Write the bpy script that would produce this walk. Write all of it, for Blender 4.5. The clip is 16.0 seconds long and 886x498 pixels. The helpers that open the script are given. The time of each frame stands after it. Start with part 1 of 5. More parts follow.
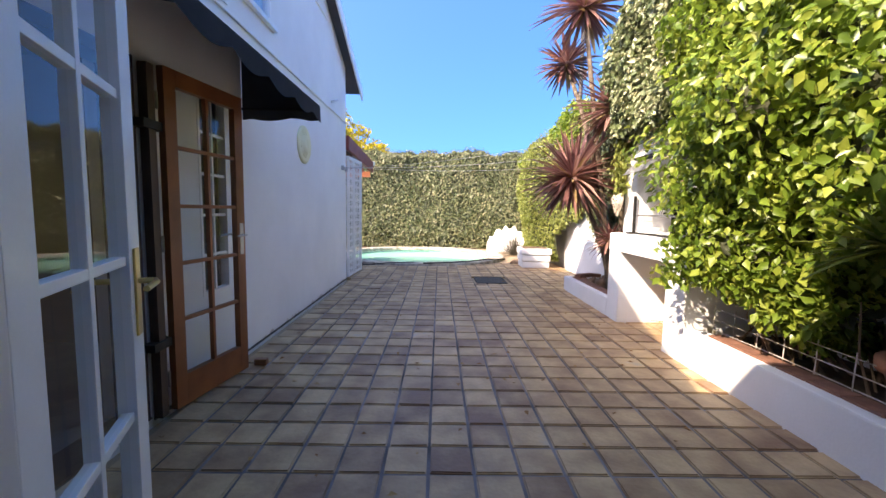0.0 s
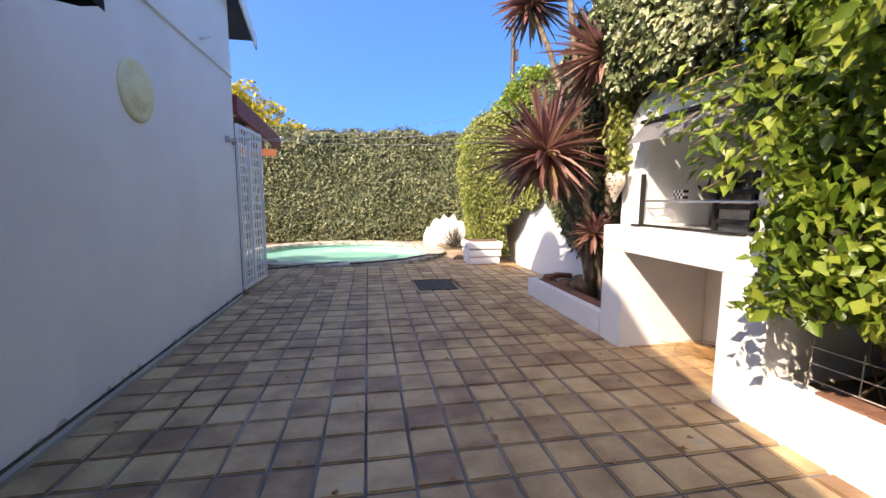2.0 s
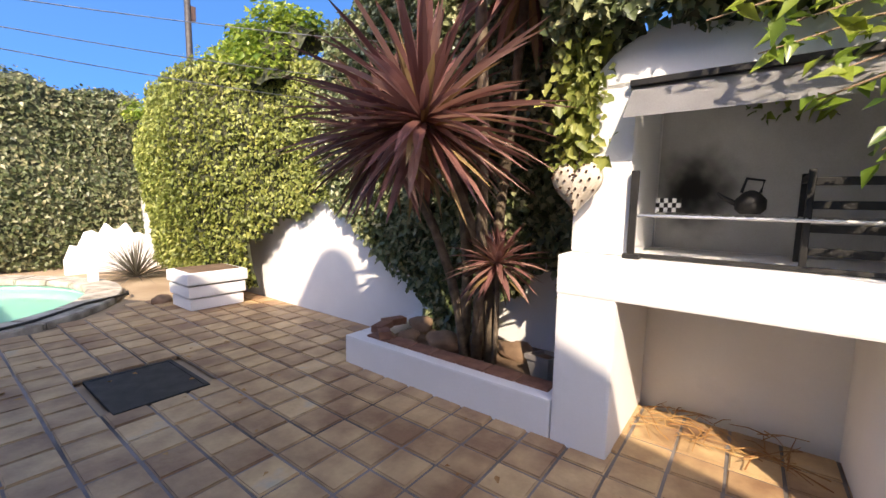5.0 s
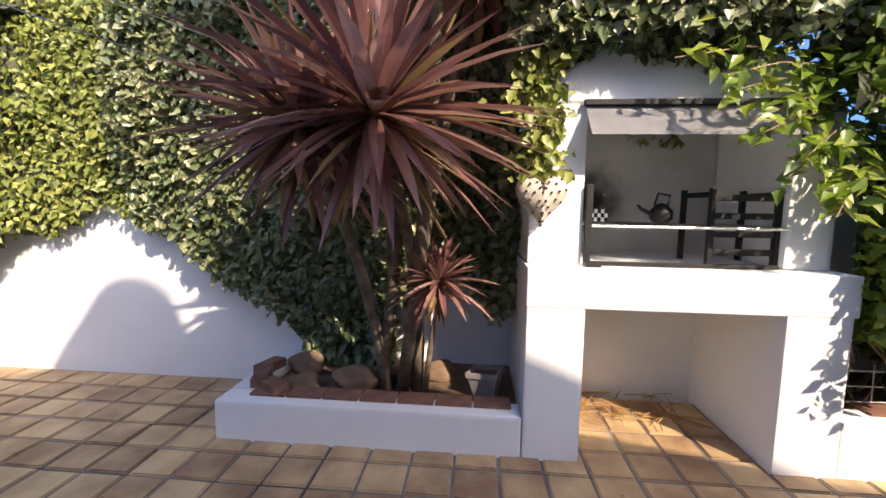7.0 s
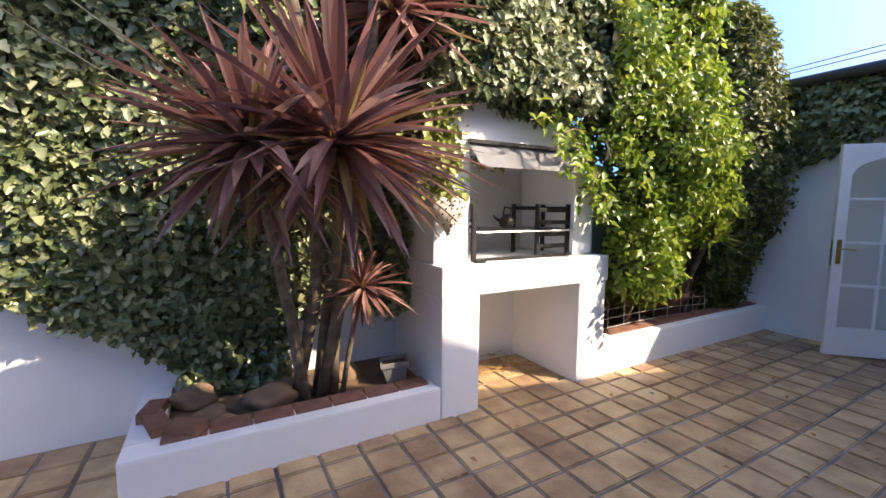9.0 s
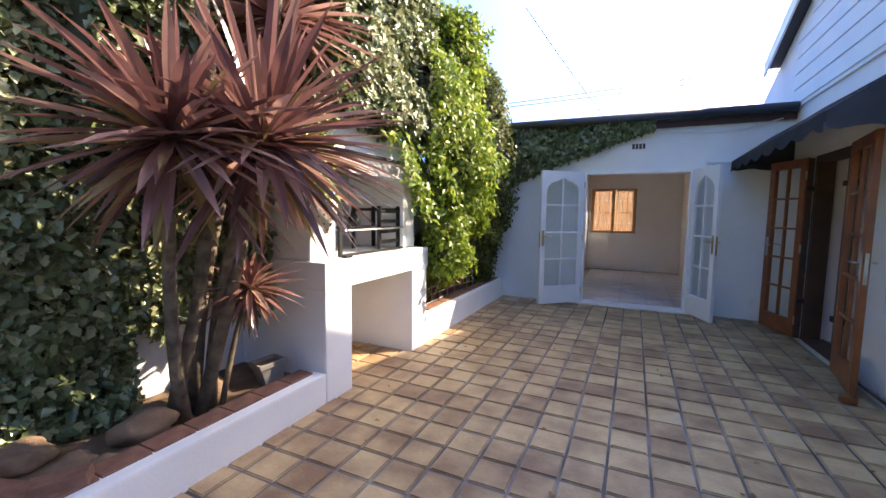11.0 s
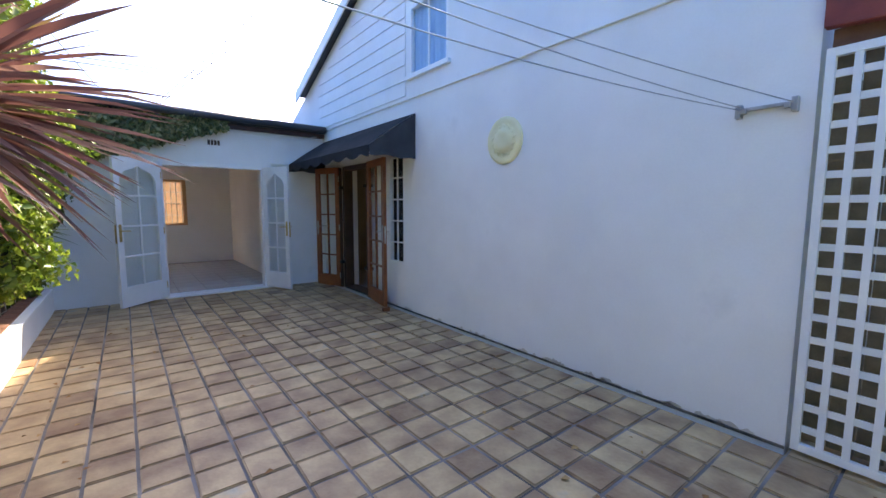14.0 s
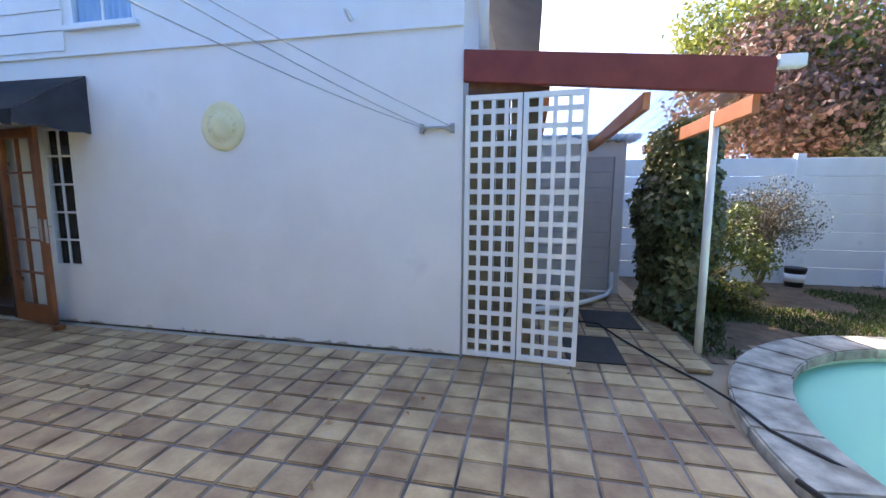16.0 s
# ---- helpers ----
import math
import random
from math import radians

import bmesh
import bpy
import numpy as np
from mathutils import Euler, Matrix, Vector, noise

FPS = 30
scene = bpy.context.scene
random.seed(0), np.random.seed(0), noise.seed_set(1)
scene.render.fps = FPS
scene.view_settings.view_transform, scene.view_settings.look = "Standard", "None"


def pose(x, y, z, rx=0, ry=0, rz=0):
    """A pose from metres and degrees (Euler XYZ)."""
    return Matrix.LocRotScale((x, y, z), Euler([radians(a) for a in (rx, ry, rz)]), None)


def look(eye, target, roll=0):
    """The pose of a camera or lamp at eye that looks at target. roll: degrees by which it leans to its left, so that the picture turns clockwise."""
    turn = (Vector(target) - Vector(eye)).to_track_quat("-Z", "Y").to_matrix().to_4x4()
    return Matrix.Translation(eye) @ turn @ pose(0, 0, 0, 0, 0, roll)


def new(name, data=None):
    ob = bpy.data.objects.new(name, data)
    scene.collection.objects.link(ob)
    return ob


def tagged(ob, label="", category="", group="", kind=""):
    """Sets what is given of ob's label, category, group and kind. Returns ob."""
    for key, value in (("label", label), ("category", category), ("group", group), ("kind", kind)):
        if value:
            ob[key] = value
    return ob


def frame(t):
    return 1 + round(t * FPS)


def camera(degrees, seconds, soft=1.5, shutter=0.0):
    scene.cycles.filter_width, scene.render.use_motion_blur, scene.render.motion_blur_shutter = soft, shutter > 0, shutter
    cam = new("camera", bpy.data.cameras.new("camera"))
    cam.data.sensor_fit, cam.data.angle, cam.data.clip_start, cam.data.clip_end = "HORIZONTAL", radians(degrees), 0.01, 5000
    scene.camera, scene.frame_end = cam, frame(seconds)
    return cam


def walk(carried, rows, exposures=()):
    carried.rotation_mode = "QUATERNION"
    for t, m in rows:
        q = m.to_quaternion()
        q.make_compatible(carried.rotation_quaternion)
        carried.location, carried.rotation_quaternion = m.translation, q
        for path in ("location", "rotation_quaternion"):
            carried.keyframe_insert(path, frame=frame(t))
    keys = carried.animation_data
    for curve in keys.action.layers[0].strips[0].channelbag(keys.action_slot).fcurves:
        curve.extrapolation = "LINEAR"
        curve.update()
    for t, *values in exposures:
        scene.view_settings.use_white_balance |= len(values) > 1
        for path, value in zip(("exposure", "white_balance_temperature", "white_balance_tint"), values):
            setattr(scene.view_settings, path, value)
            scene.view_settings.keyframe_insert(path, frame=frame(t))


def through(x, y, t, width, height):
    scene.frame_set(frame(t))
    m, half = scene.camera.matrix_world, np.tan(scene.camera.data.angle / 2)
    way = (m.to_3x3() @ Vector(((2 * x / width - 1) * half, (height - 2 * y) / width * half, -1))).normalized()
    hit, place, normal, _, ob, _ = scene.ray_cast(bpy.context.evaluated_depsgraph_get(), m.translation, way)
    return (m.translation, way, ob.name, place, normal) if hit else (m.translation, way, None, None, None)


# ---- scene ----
cam = camera(94.9, 16.0)
PATH = [
    (0, (0.968, 0.891, 1.311), (0.987, 2.802, 1.131), 1.0),
    (0.5, (0.971, 1.311, 1.304), (1.006, 3.220, 1.099), 1.0),
    (1, (0.967, 1.705, 1.308), (1.056, 3.609, 1.075), 0.6),
    (1.5, (0.972, 2.116, 1.301), (1.146, 4.012, 1.054), 0.4),
    (2, (0.965, 2.551, 1.299), (1.309, 4.426, 1.066), 0.3),
    (2.5, (0.973, 3.015, 1.297), (1.500, 4.845, 1.052), 0.8),
    (3, (0.992, 3.490, 1.321), (1.727, 5.246, 1.079), 0.6),
    (3.5, (1.002, 3.930, 1.331), (1.947, 5.583, 1.080), 0.5),
    (3.7, (0.991, 4.110, 1.330), (2.030, 5.704, 1.078), 0.6),
    (5.8, (1.024, 5.706, 1.368), (2.751, 6.520, 1.167), 1.1),
    (6, (1.057, 5.814, 1.379), (2.827, 6.530, 1.178), 1.1),
    (6.5, (1.056, 6.059, 1.384), (2.916, 6.496, 1.194), 1.0),
    (7, (0.969, 6.287, 1.387), (2.871, 6.443, 1.188), 0.9),
    (7.5, (0.916, 6.538, 1.421), (2.820, 6.394, 1.232), 0.9),
    (8, (0.808, 6.778, 1.413), (2.671, 6.347, 1.235), 0.7),
    (8.2, (0.761, 6.884, 1.435), (2.592, 6.337, 1.255), 0.6),
    (10.3, (0.874, 8.034, 1.489), (2.087, 6.558, 1.308), 0.7),
    (10.5, (0.922, 8.134, 1.492), (2.022, 6.570, 1.318), 0.7),
    (11, (1.088, 8.333, 1.460), (1.898, 6.601, 1.286), 0.7),
    (11.5, (1.247, 8.542, 1.459), (1.725, 6.690, 1.285), 0.3),
    (12, (1.451, 8.687, 1.470), (1.570, 6.778, 1.306), 0.0),
    (12.5, (1.669, 8.798, 1.447), (1.461, 6.899, 1.270), 0.3),
    (13, (1.900, 8.939, 1.432), (1.336, 7.112, 1.248), 0.0),
    (13.5, (2.113, 9.015, 1.438), (1.233, 7.319, 1.249), 0.2),
    (14, (2.289, 9.061, 1.438), (1.114, 7.555, 1.244), 0.2),
    (14.5, (2.455, 9.100, 1.441), (1.040, 7.819, 1.230), 0.2),
    (15, (2.603, 9.110, 1.447), (1.004, 8.074, 1.215), 0.3),
    (15.5, (2.699, 9.099, 1.445), (0.934, 8.377, 1.215), 0.1),
    (16, (2.768, 9.079, 1.450), (0.903, 8.687, 1.204), 0.4),
]
walk(cam, [(t, look(eye, target, roll)) for t, eye, target, roll in PATH],
     [(0.0, 2.35, 8900, 18), (1.0, 2.2, 9000, 17), (2.0, 1.95, 9000, 17), (3.5, 1.75, 9000, 16), (6.0, 1.85, 8700, 15), (8.2, 2.0, 8700, 15), (10.5, 2.55, 9000, 15), (13.5, 2.55, 8700, 12), (15.0, 2.7, 8800, 10), (16.0, 2.75, 8800, 10)])

# ---- light ----
SUN = Vector((1.0, 0.82, -1.12)).normalized()
world = bpy.data.worlds.new("sky")
scene.world = world
world.use_nodes = True
wn = world.node_tree.nodes
sky = wn.new("ShaderNodeTexSky")
sky.sky_type = "NISHITA"
sky.sun_disc = False
sky.sun_elevation = math.asin(-SUN.z)
sky.sun_rotation = math.atan2(-SUN.x, -SUN.y)
sky.altitude = 2000.0
sky.air_density, sky.dust_density, sky.ozone_density = 0.4, 8.0, 6.0
wn["Background"].inputs["Strength"].default_value = 0.33
sky_co = wn.new("ShaderNodeTexCoord")
sky_map = wn.new("ShaderNodeMapping")
sky_map.inputs["Location"].default_value = (0, 0, 0.3)   # clear air: the blue reaches well down the sky
sky_nor = wn.new("ShaderNodeVectorMath")
sky_nor.operation = "NORMALIZE"
world.node_tree.links.new(sky_co.outputs["Generated"], sky_map.inputs["Vector"])
world.node_tree.links.new(sky_map.outputs[0], sky_nor.inputs[0])
world.node_tree.links.new(sky_nor.outputs[0], sky.inputs["Vector"])
sky_sat = wn.new("ShaderNodeHueSaturation")
sky_sat.inputs["Saturation"].default_value = 1.22
world.node_tree.links.new(sky.outputs[0], sky_sat.inputs["Color"])
world.node_tree.links.new(sky_sat.outputs[0], wn["Background"].inputs["Color"])
sun = new("sun", bpy.data.lights.new("sun", "SUN"))
sun.data.energy, sun.data.angle, sun.data.color = 2.0, radians(0.6), (1.0, 0.98, 0.95)
sun.rotation_euler = SUN.to_track_quat("-Z", "Y").to_euler()

# ---- materials ----
def mat(name, c1, c2=None, rough=0.8, scale=8.0, bump=0.1, metal=0.0, fine=120.0, c3=None, spec=0.5, island=0.0, world_grain=False):
    """Two-scale mottled surface: c1 to c2 by a broad noise, c3 in stains, fine relief."""
    m = bpy.data.materials.new(name)
    m.use_nodes = True
    nt = m.node_tree
    b = nt.nodes["Principled BSDF"]
    b.inputs["Roughness"].default_value = rough
    b.inputs["Metallic"].default_value = metal
    b.inputs["Specular IOR Level"].default_value = spec
    tc = nt.nodes.new("ShaderNodeTexCoord")
    n1 = nt.nodes.new("ShaderNodeTexNoise")
    n1.inputs["Scale"].default_value, n1.inputs["Detail"].default_value = scale, 6
    n2 = nt.nodes.new("ShaderNodeTexNoise")
    n2.inputs["Scale"].default_value, n2.inputs["Detail"].default_value = fine, 4
    where = nt.nodes.new("ShaderNodeNewGeometry").outputs["Position"] if world_grain else tc.outputs["Object"]
    for n in (n1, n2):
        nt.links.new(where, n.inputs["Vector"])
    r = nt.nodes.new("ShaderNodeValToRGB")
    r.color_ramp.elements[0].position, r.color_ramp.elements[1].position = 0.32, 0.68
    r.color_ramp.elements[0].color = (*c1, 1)
    r.color_ramp.elements[1].color = (*(c2 or c1), 1)
    if c3:
        e = r.color_ramp.elements.new(0.78)
        e.color = (*c3, 1)
    src = n1.outputs["Fac"]
    if island:
        g = nt.nodes.new("ShaderNodeNewGeometry")
        oi = nt.nodes.new("ShaderNodeObjectInfo")
        a = nt.nodes.new("ShaderNodeMath")
        a.operation = "ADD"
        nt.links.new(g.outputs["Random Per Island"], a.inputs[0])
        nt.links.new(oi.outputs["Random"], a.inputs[1])
        fr = nt.nodes.new("ShaderNodeMath")
        fr.operation = "FRACT"
        nt.links.new(a.outputs[0], fr.inputs[0])
        mx = nt.nodes.new("ShaderNodeMix")
        mx.inputs[0].default_value = island
        nt.links.new(n1.outputs["Fac"], mx.inputs[2])
        nt.links.new(fr.outputs[0], mx.inputs[3])
        src = mx.outputs[0]
    nt.links.new(src, r.inputs[0])
    col = nt.nodes.new("ShaderNodeMix")
    col.data_type, col.blend_type = "RGBA", "OVERLAY"
    col.inputs[0].default_value = 0.12
    nt.links.new(r.outputs[0], col.inputs[6])
    nt.links.new(n2.outputs["Fac"], col.inputs[7])
    nt.links.new(col.outputs[2], b.inputs["Base Color"])
    if bump:
        bp = nt.nodes.new("ShaderNodeBump")
        bp.inputs["Strength"].default_value, bp.inputs["Distance"].default_value = bump, 0.01
        nt.links.new(n2.outputs["Fac"], bp.inputs["Height"])
        nt.links.new(bp.outputs[0], b.inputs["Normal"])
    return m


def leaf_mat(name, dark, mid, light, rough=0.4, through=0.35):
    """Leaves: each one its own shade, letting some light through."""
    m = bpy.data.materials.new(name)
    m.use_nodes = True
    nt = m.node_tree
    b = nt.nodes["Principled BSDF"]
    b.inputs["Roughness"].default_value = rough
    g = nt.nodes.new("ShaderNodeNewGeometry")
    tc = nt.nodes.new("ShaderNodeTexCoord")
    n = nt.nodes.new("ShaderNodeTexNoise")
    n.inputs["Scale"].default_value = 1.3
    nt.links.new(tc.outputs["Object"], n.inputs["Vector"])
    mx = nt.nodes.new("ShaderNodeMix")
    mx.inputs[0].default_value = 0.45
    nt.links.new(g.outputs["Random Per Island"], mx.inputs[2])
    nt.links.new(n.outputs["Fac"], mx.inputs[3])
    r = nt.nodes.new("ShaderNodeValToRGB")
    r.color_ramp.elements[0].position, r.color_ramp.elements[1].position = 0.15, 0.85
    r.color_ramp.elements[0].color, r.color_ramp.elements[1].color = (*dark, 1), (*light, 1)
    e = r.color_ramp.elements.new(0.5)
    e.color = (*mid, 1)
    nt.links.new(mx.outputs[0], r.inputs[0])
    nt.links.new(r.outputs[0], b.inputs["Base Color"])
    tr = nt.nodes.new("ShaderNodeBsdfTranslucent")
    nt.links.new(r.outputs[0], tr.inputs["Color"])
    ms = nt.nodes.new("ShaderNodeMixShader")
    ms.inputs[0].default_value = through
    out = nt.nodes["Material Output"]
    nt.links.new(b.outputs[0], ms.inputs[1])
    nt.links.new(tr.outputs[0], ms.inputs[2])
    nt.links.new(ms.outputs[0], out.inputs["Surface"])
    return m


def glass_mat(name, color=(0.93, 0.96, 0.95), rough=0.0, lo=0.05, hi=0.7):
    """Thin clear pane: mostly see-through, mirror-like at a slant."""
    m = bpy.data.materials.new(name)
    m.use_nodes = True
    nt = m.node_tree
    nt.nodes.remove(nt.nodes["Principled BSDF"])
    t = nt.nodes.new("ShaderNodeBsdfTransparent")
    t.inputs["Color"].default_value = (*color, 1)
    g = nt.nodes.new("ShaderNodeBsdfGlossy")
    g.inputs["Roughness"].default_value = rough
    lw = nt.nodes.new("ShaderNodeLayerWeight")
    pw5 = nt.nodes.new("ShaderNodeMath")
    pw5.operation = "POWER"
    pw5.inputs[1].default_value = 5.0
    f = nt.nodes.new("ShaderNodeMapRange")
    f.inputs[3].default_value, f.inputs[4].default_value = lo, hi
    nt.links.new(lw.outputs["Facing"], pw5.inputs[0])
    nt.links.new(pw5.outputs[0], f.inputs[0])
    ms = nt.nodes.new("ShaderNodeMixShader")
    nt.links.new(f.outputs[0], ms.inputs[0])
    nt.links.new(t.outputs[0], ms.inputs[1])
    nt.links.new(g.outputs[0], ms.inputs[2])
    nt.links.new(ms.outputs[0], nt.nodes["Material Output"].inputs["Surface"])
    return m


PAINT = mat("white_wall_paint", (0.78, 0.78, 0.77), (0.84, 0.84, 0.83), 0.75, 2.0, 0.12, fine=60, c3=(0.77, 0.77, 0.76))
GLOSSWHITE = mat("white_gloss_paint", (0.8, 0.8, 0.79), (0.85, 0.85, 0.84), 0.35, 5.0, 0.03)
INTERIOR = mat("interior_paint", (0.82, 0.80, 0.77), (0.86, 0.84, 0.81), 0.8, 2.0, 0.05)
# dark wall colour carries the shade of the unlit house room
DARKROOM = mat("room_shade_dark", (0.16, 0.15, 0.14), (0.2, 0.19, 0.18), 0.8, 2.0, 0.05)
TILE = mat("clay_tile", (0.26, 0.145, 0.08), (0.6, 0.415, 0.22), 0.5, 4.0, 0.25, fine=40, c3=(0.45, 0.39, 0.29), island=0.24, world_grain=True)
MORTAR = mat("tile_joint_mortar", (0.05, 0.045, 0.04), (0.3, 0.27, 0.26), 0.9, 1.6, 0.3)
ROOMTILE = mat("pale_floor_tile", (0.6, 0.58, 0.55), (0.68, 0.66, 0.63), 0.25, 3.0, 0.03)
BROWNWOOD = mat("varnished_wood", (0.19, 0.056, 0.017), (0.28, 0.09, 0.028), 0.35, 6.0, 0.08)
DARKWOOD = mat("dark_frame_wood", (0.05, 0.028, 0.018), (0.08, 0.045, 0.03), 0.5, 6.0, 0.08)
REDWOOD = mat("red_stained_beam", (0.2, 0.028, 0.02), (0.28, 0.05, 0.03), 0.55, 5.0, 0.1, c3=(0.16, 0.03, 0.02))
ORANGEWOOD = mat("orange_rafter_wood", (0.55, 0.16, 0.07), (0.62, 0.22, 0.1), 0.6, 5.0, 0.1)
PALEWOOD = mat("orange_window_wood", (0.5, 0.26, 0.1), (0.58, 0.32, 0.14), 0.5, 5.0, 0.1)
CANVAS = mat("charcoal_canvas", (0.028, 0.031, 0.038), (0.05, 0.054, 0.064), 0.85, 4.0, 0.15)
ROOF = mat("dark_roof_sheet", (0.035, 0.04, 0.055), (0.06, 0.065, 0.08), 0.5, 3.0, 0.1)
BRICKEDGE = mat("red_clay_coping", (0.17, 0.075, 0.05), (0.28, 0.135, 0.09), 0.85, 9.0, 0.3)
SOIL = mat("dry_soil", (0.10, 0.06, 0.035), (0.2, 0.13, 0.08), 0.95, 7.0, 0.6)
SAND = mat("sandy_ground", (0.3, 0.21, 0.13), (0.42, 0.32, 0.21), 0.95, 2.0, 0.4, c3=(0.24, 0.16, 0.1))
STONE = mat("pale_coping_stone", (0.24, 0.215, 0.175), (0.56, 0.52, 0.44), 0.9, 6.0, 0.4, fine=45, c3=(0.6, 0.56, 0.48))
ROCK = mat("brown_rock", (0.15, 0.09, 0.055), (0.28, 0.18, 0.115), 0.9, 6.0, 0.5)
SOOT = mat("blackened_steel", (0.012, 0.012, 0.012), (0.03, 0.028, 0.026), 0.6, 6.0, 0.2, metal=0.3)
SOOTWALL = mat("sooty_plaster", (0.46, 0.45, 0.43), (0.6, 0.59, 0.57), 0.9, 3.0, 0.2)
nt = SOOTWALL.node_tree                    # a round smoke stain above the fire
far = nt.nodes.new("ShaderNodeVectorMath")
far.operation = "DISTANCE"
far.inputs[1].default_value = (0.85, 0.28, 1.44)
nt.links.new(nt.nodes["Texture Coordinate"].outputs["Object"], far.inputs[0])
wob = nt.nodes.new("ShaderNodeTexNoise")
wob.inputs["Scale"].default_value = 7.0
nt.links.new(nt.nodes["Texture Coordinate"].outputs["Object"], wob.inputs["Vector"])
mix_d = nt.nodes.new("ShaderNodeMath")
mix_d.operation = "MULTIPLY_ADD"
mix_d.inputs[1].default_value = 0.22
nt.links.new(wob.outputs["Fac"], mix_d.inputs[0])
nt.links.new(far.outputs["Value"], mix_d.inputs[2])
fade = nt.nodes.new("ShaderNodeMapRange")
fade.interpolation_type = "SMOOTHSTEP"
fade.inputs[1].default_value, fade.inputs[2].default_value = 0.16, 0.42
nt.links.new(mix_d.outputs[0], fade.inputs[0])
stain = nt.nodes.new("ShaderNodeMix")
stain.data_type = "RGBA"
stain.inputs[6].default_value = (0.02, 0.018, 0.016, 1)
nt.links.new(fade.outputs[0], stain.inputs[0])
base_in = nt.nodes["Principled BSDF"].inputs["Base Color"]
nt.links.new(base_in.links[0].from_socket, stain.inputs[7])
nt.links.new(stain.outputs[2], base_in)
HOODGREY = mat("painted_hood_plaster", (0.3, 0.3, 0.3), (0.4, 0.4, 0.4), 0.6, 4.0, 0.1)
STEEL = mat("worn_steel", (0.4, 0.4, 0.4), (0.55, 0.55, 0.54), 0.35, 8.0, 0.05, metal=0.9)
BRASS = mat("brass", (0.6, 0.42, 0.15), (0.7, 0.5, 0.2), 0.3, 8.0, 0.03, metal=0.9)
CREAM = mat("cream_plaster_disc", (0.78, 0.72, 0.42), (0.84, 0.79, 0.52), 0.8, 5.0, 0.1)
TERRACOTTA = mat("terracotta", (0.38, 0.14, 0.075), (0.46, 0.2, 0.11), 0.85, 8.0, 0.2)
GREYPOT = mat("grey_plastic_pot", (0.2, 0.18, 0.17), (0.28, 0.26, 0.24), 0.7, 8.0, 0.1)
BLACKPLASTIC = mat("black_rubber", (0.012, 0.012, 0.013), (0.025, 0.025, 0.026), 0.6, 8.0, 0.1)
DRAIN = mat("dark_iron_grate", (0.03, 0.028, 0.026), (0.06, 0.055, 0.05), 0.6, 9.0, 0.2, metal=0.4)
BARK = mat("grey_brown_bark", (0.09, 0.065, 0.045), (0.24, 0.185, 0.13), 0.9, 14.0, 0.6)
TWIG = mat("dry_twig", (0.2, 0.13, 0.08), (0.3, 0.21, 0.13), 0.9, 14.0, 0.4)
DRYLEAF = mat("dry_leaf_litter", (0.3, 0.13, 0.04), (0.45, 0.26, 0.1), 0.8, 14.0, 0.2, island=0.6)
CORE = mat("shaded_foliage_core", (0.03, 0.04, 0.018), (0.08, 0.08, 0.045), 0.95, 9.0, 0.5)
POOLWALL = mat("pool_plaster", (0.5, 0.78, 0.72), (0.6, 0.84, 0.78), 0.6, 1.5, 0.05)
CURTAIN = mat("blue_curtain", (0.3, 0.5, 0.72), (0.45, 0.64, 0.82), 0.9, 3.0, 0.1)
DARKCURTAIN = mat("dark_curtain", (0.035, 0.03, 0.027), (0.07, 0.06, 0.052), 0.9, 5.0, 0.1)
SHEDDOOR = mat("grey_white_shed_board", (0.55, 0.55, 0.56), (0.62, 0.62, 0.63), 0.7, 3.0, 0.1)
CONCRETE = mat("white_painted_concrete", (0.7, 0.71, 0.72), (0.78, 0.79, 0.8), 0.8, 2.0, 0.2, c3=(0.62, 0.62, 0.62))
CREAMWOOD = mat("heart_whitewash", (0.5, 0.43, 0.34), (0.62, 0.55, 0.45), 0.8, 12.0, 0.2)
IVY = leaf_mat("ivy_leaf", (0.07, 0.1, 0.04), (0.17, 0.21, 0.09), (0.5, 0.48, 0.28), 0.3, 0.2)
CREEPER = leaf_mat("dry_creeper_leaf", (0.045, 0.065, 0.025), (0.125, 0.15, 0.06), (0.3, 0.27, 0.14), 0.4, 0.2)
YELLOWHEDGE = leaf_mat("yellow_green_leaf", (0.12, 0.15, 0.035), (0.23, 0.27, 0.06), (0.42, 0.42, 0.12), 0.45, 0.3)
BRIGHT = leaf_mat("fresh_green_leaf", (0.06, 0.12, 0.015), (0.18, 0.27, 0.035), (0.4, 0.44, 0.08), 0.35, 0.4)
CORDY = leaf_mat("bronze_cordyline_blade", (0.11, 0.045, 0.045), (0.27, 0.125, 0.11), (0.55, 0.34, 0.27), 0.28, 0.3)
DRYBLADE = leaf_mat("dry_blade", (0.2, 0.12, 0.05), (0.3, 0.2, 0.09), (0.4, 0.28, 0.12), 0.6, 0.25)
GREENBLADE = leaf_mat("green_blade", (0.08, 0.12, 0.02), (0.16, 0.2, 0.04), (0.25, 0.27, 0.07), 0.4, 0.3)
YELLOWTREE = leaf_mat("yellow_tree_leaf", (0.2, 0.18, 0.02), (0.42, 0.34, 0.02), (0.6, 0.48, 0.03), 0.5, 0.3)
PINKBUSH = leaf_mat("pink_bougainvillea_leaf", (0.06, 0.06, 0.02), (0.2, 0.11, 0.08), (0.36, 0.2, 0.17), 0.5, 0.3)
GRASS = leaf_mat("lawn_blade", (0.03, 0.06, 0.015), (0.07, 0.11, 0.025), (0.13, 0.16, 0.05), 0.5, 0.25)
BUSHDARK = leaf_mat("dark_shrub_leaf", (0.04, 0.06, 0.015), (0.1, 0.13, 0.03), (0.26, 0.26, 0.06), 0.45, 0.3)
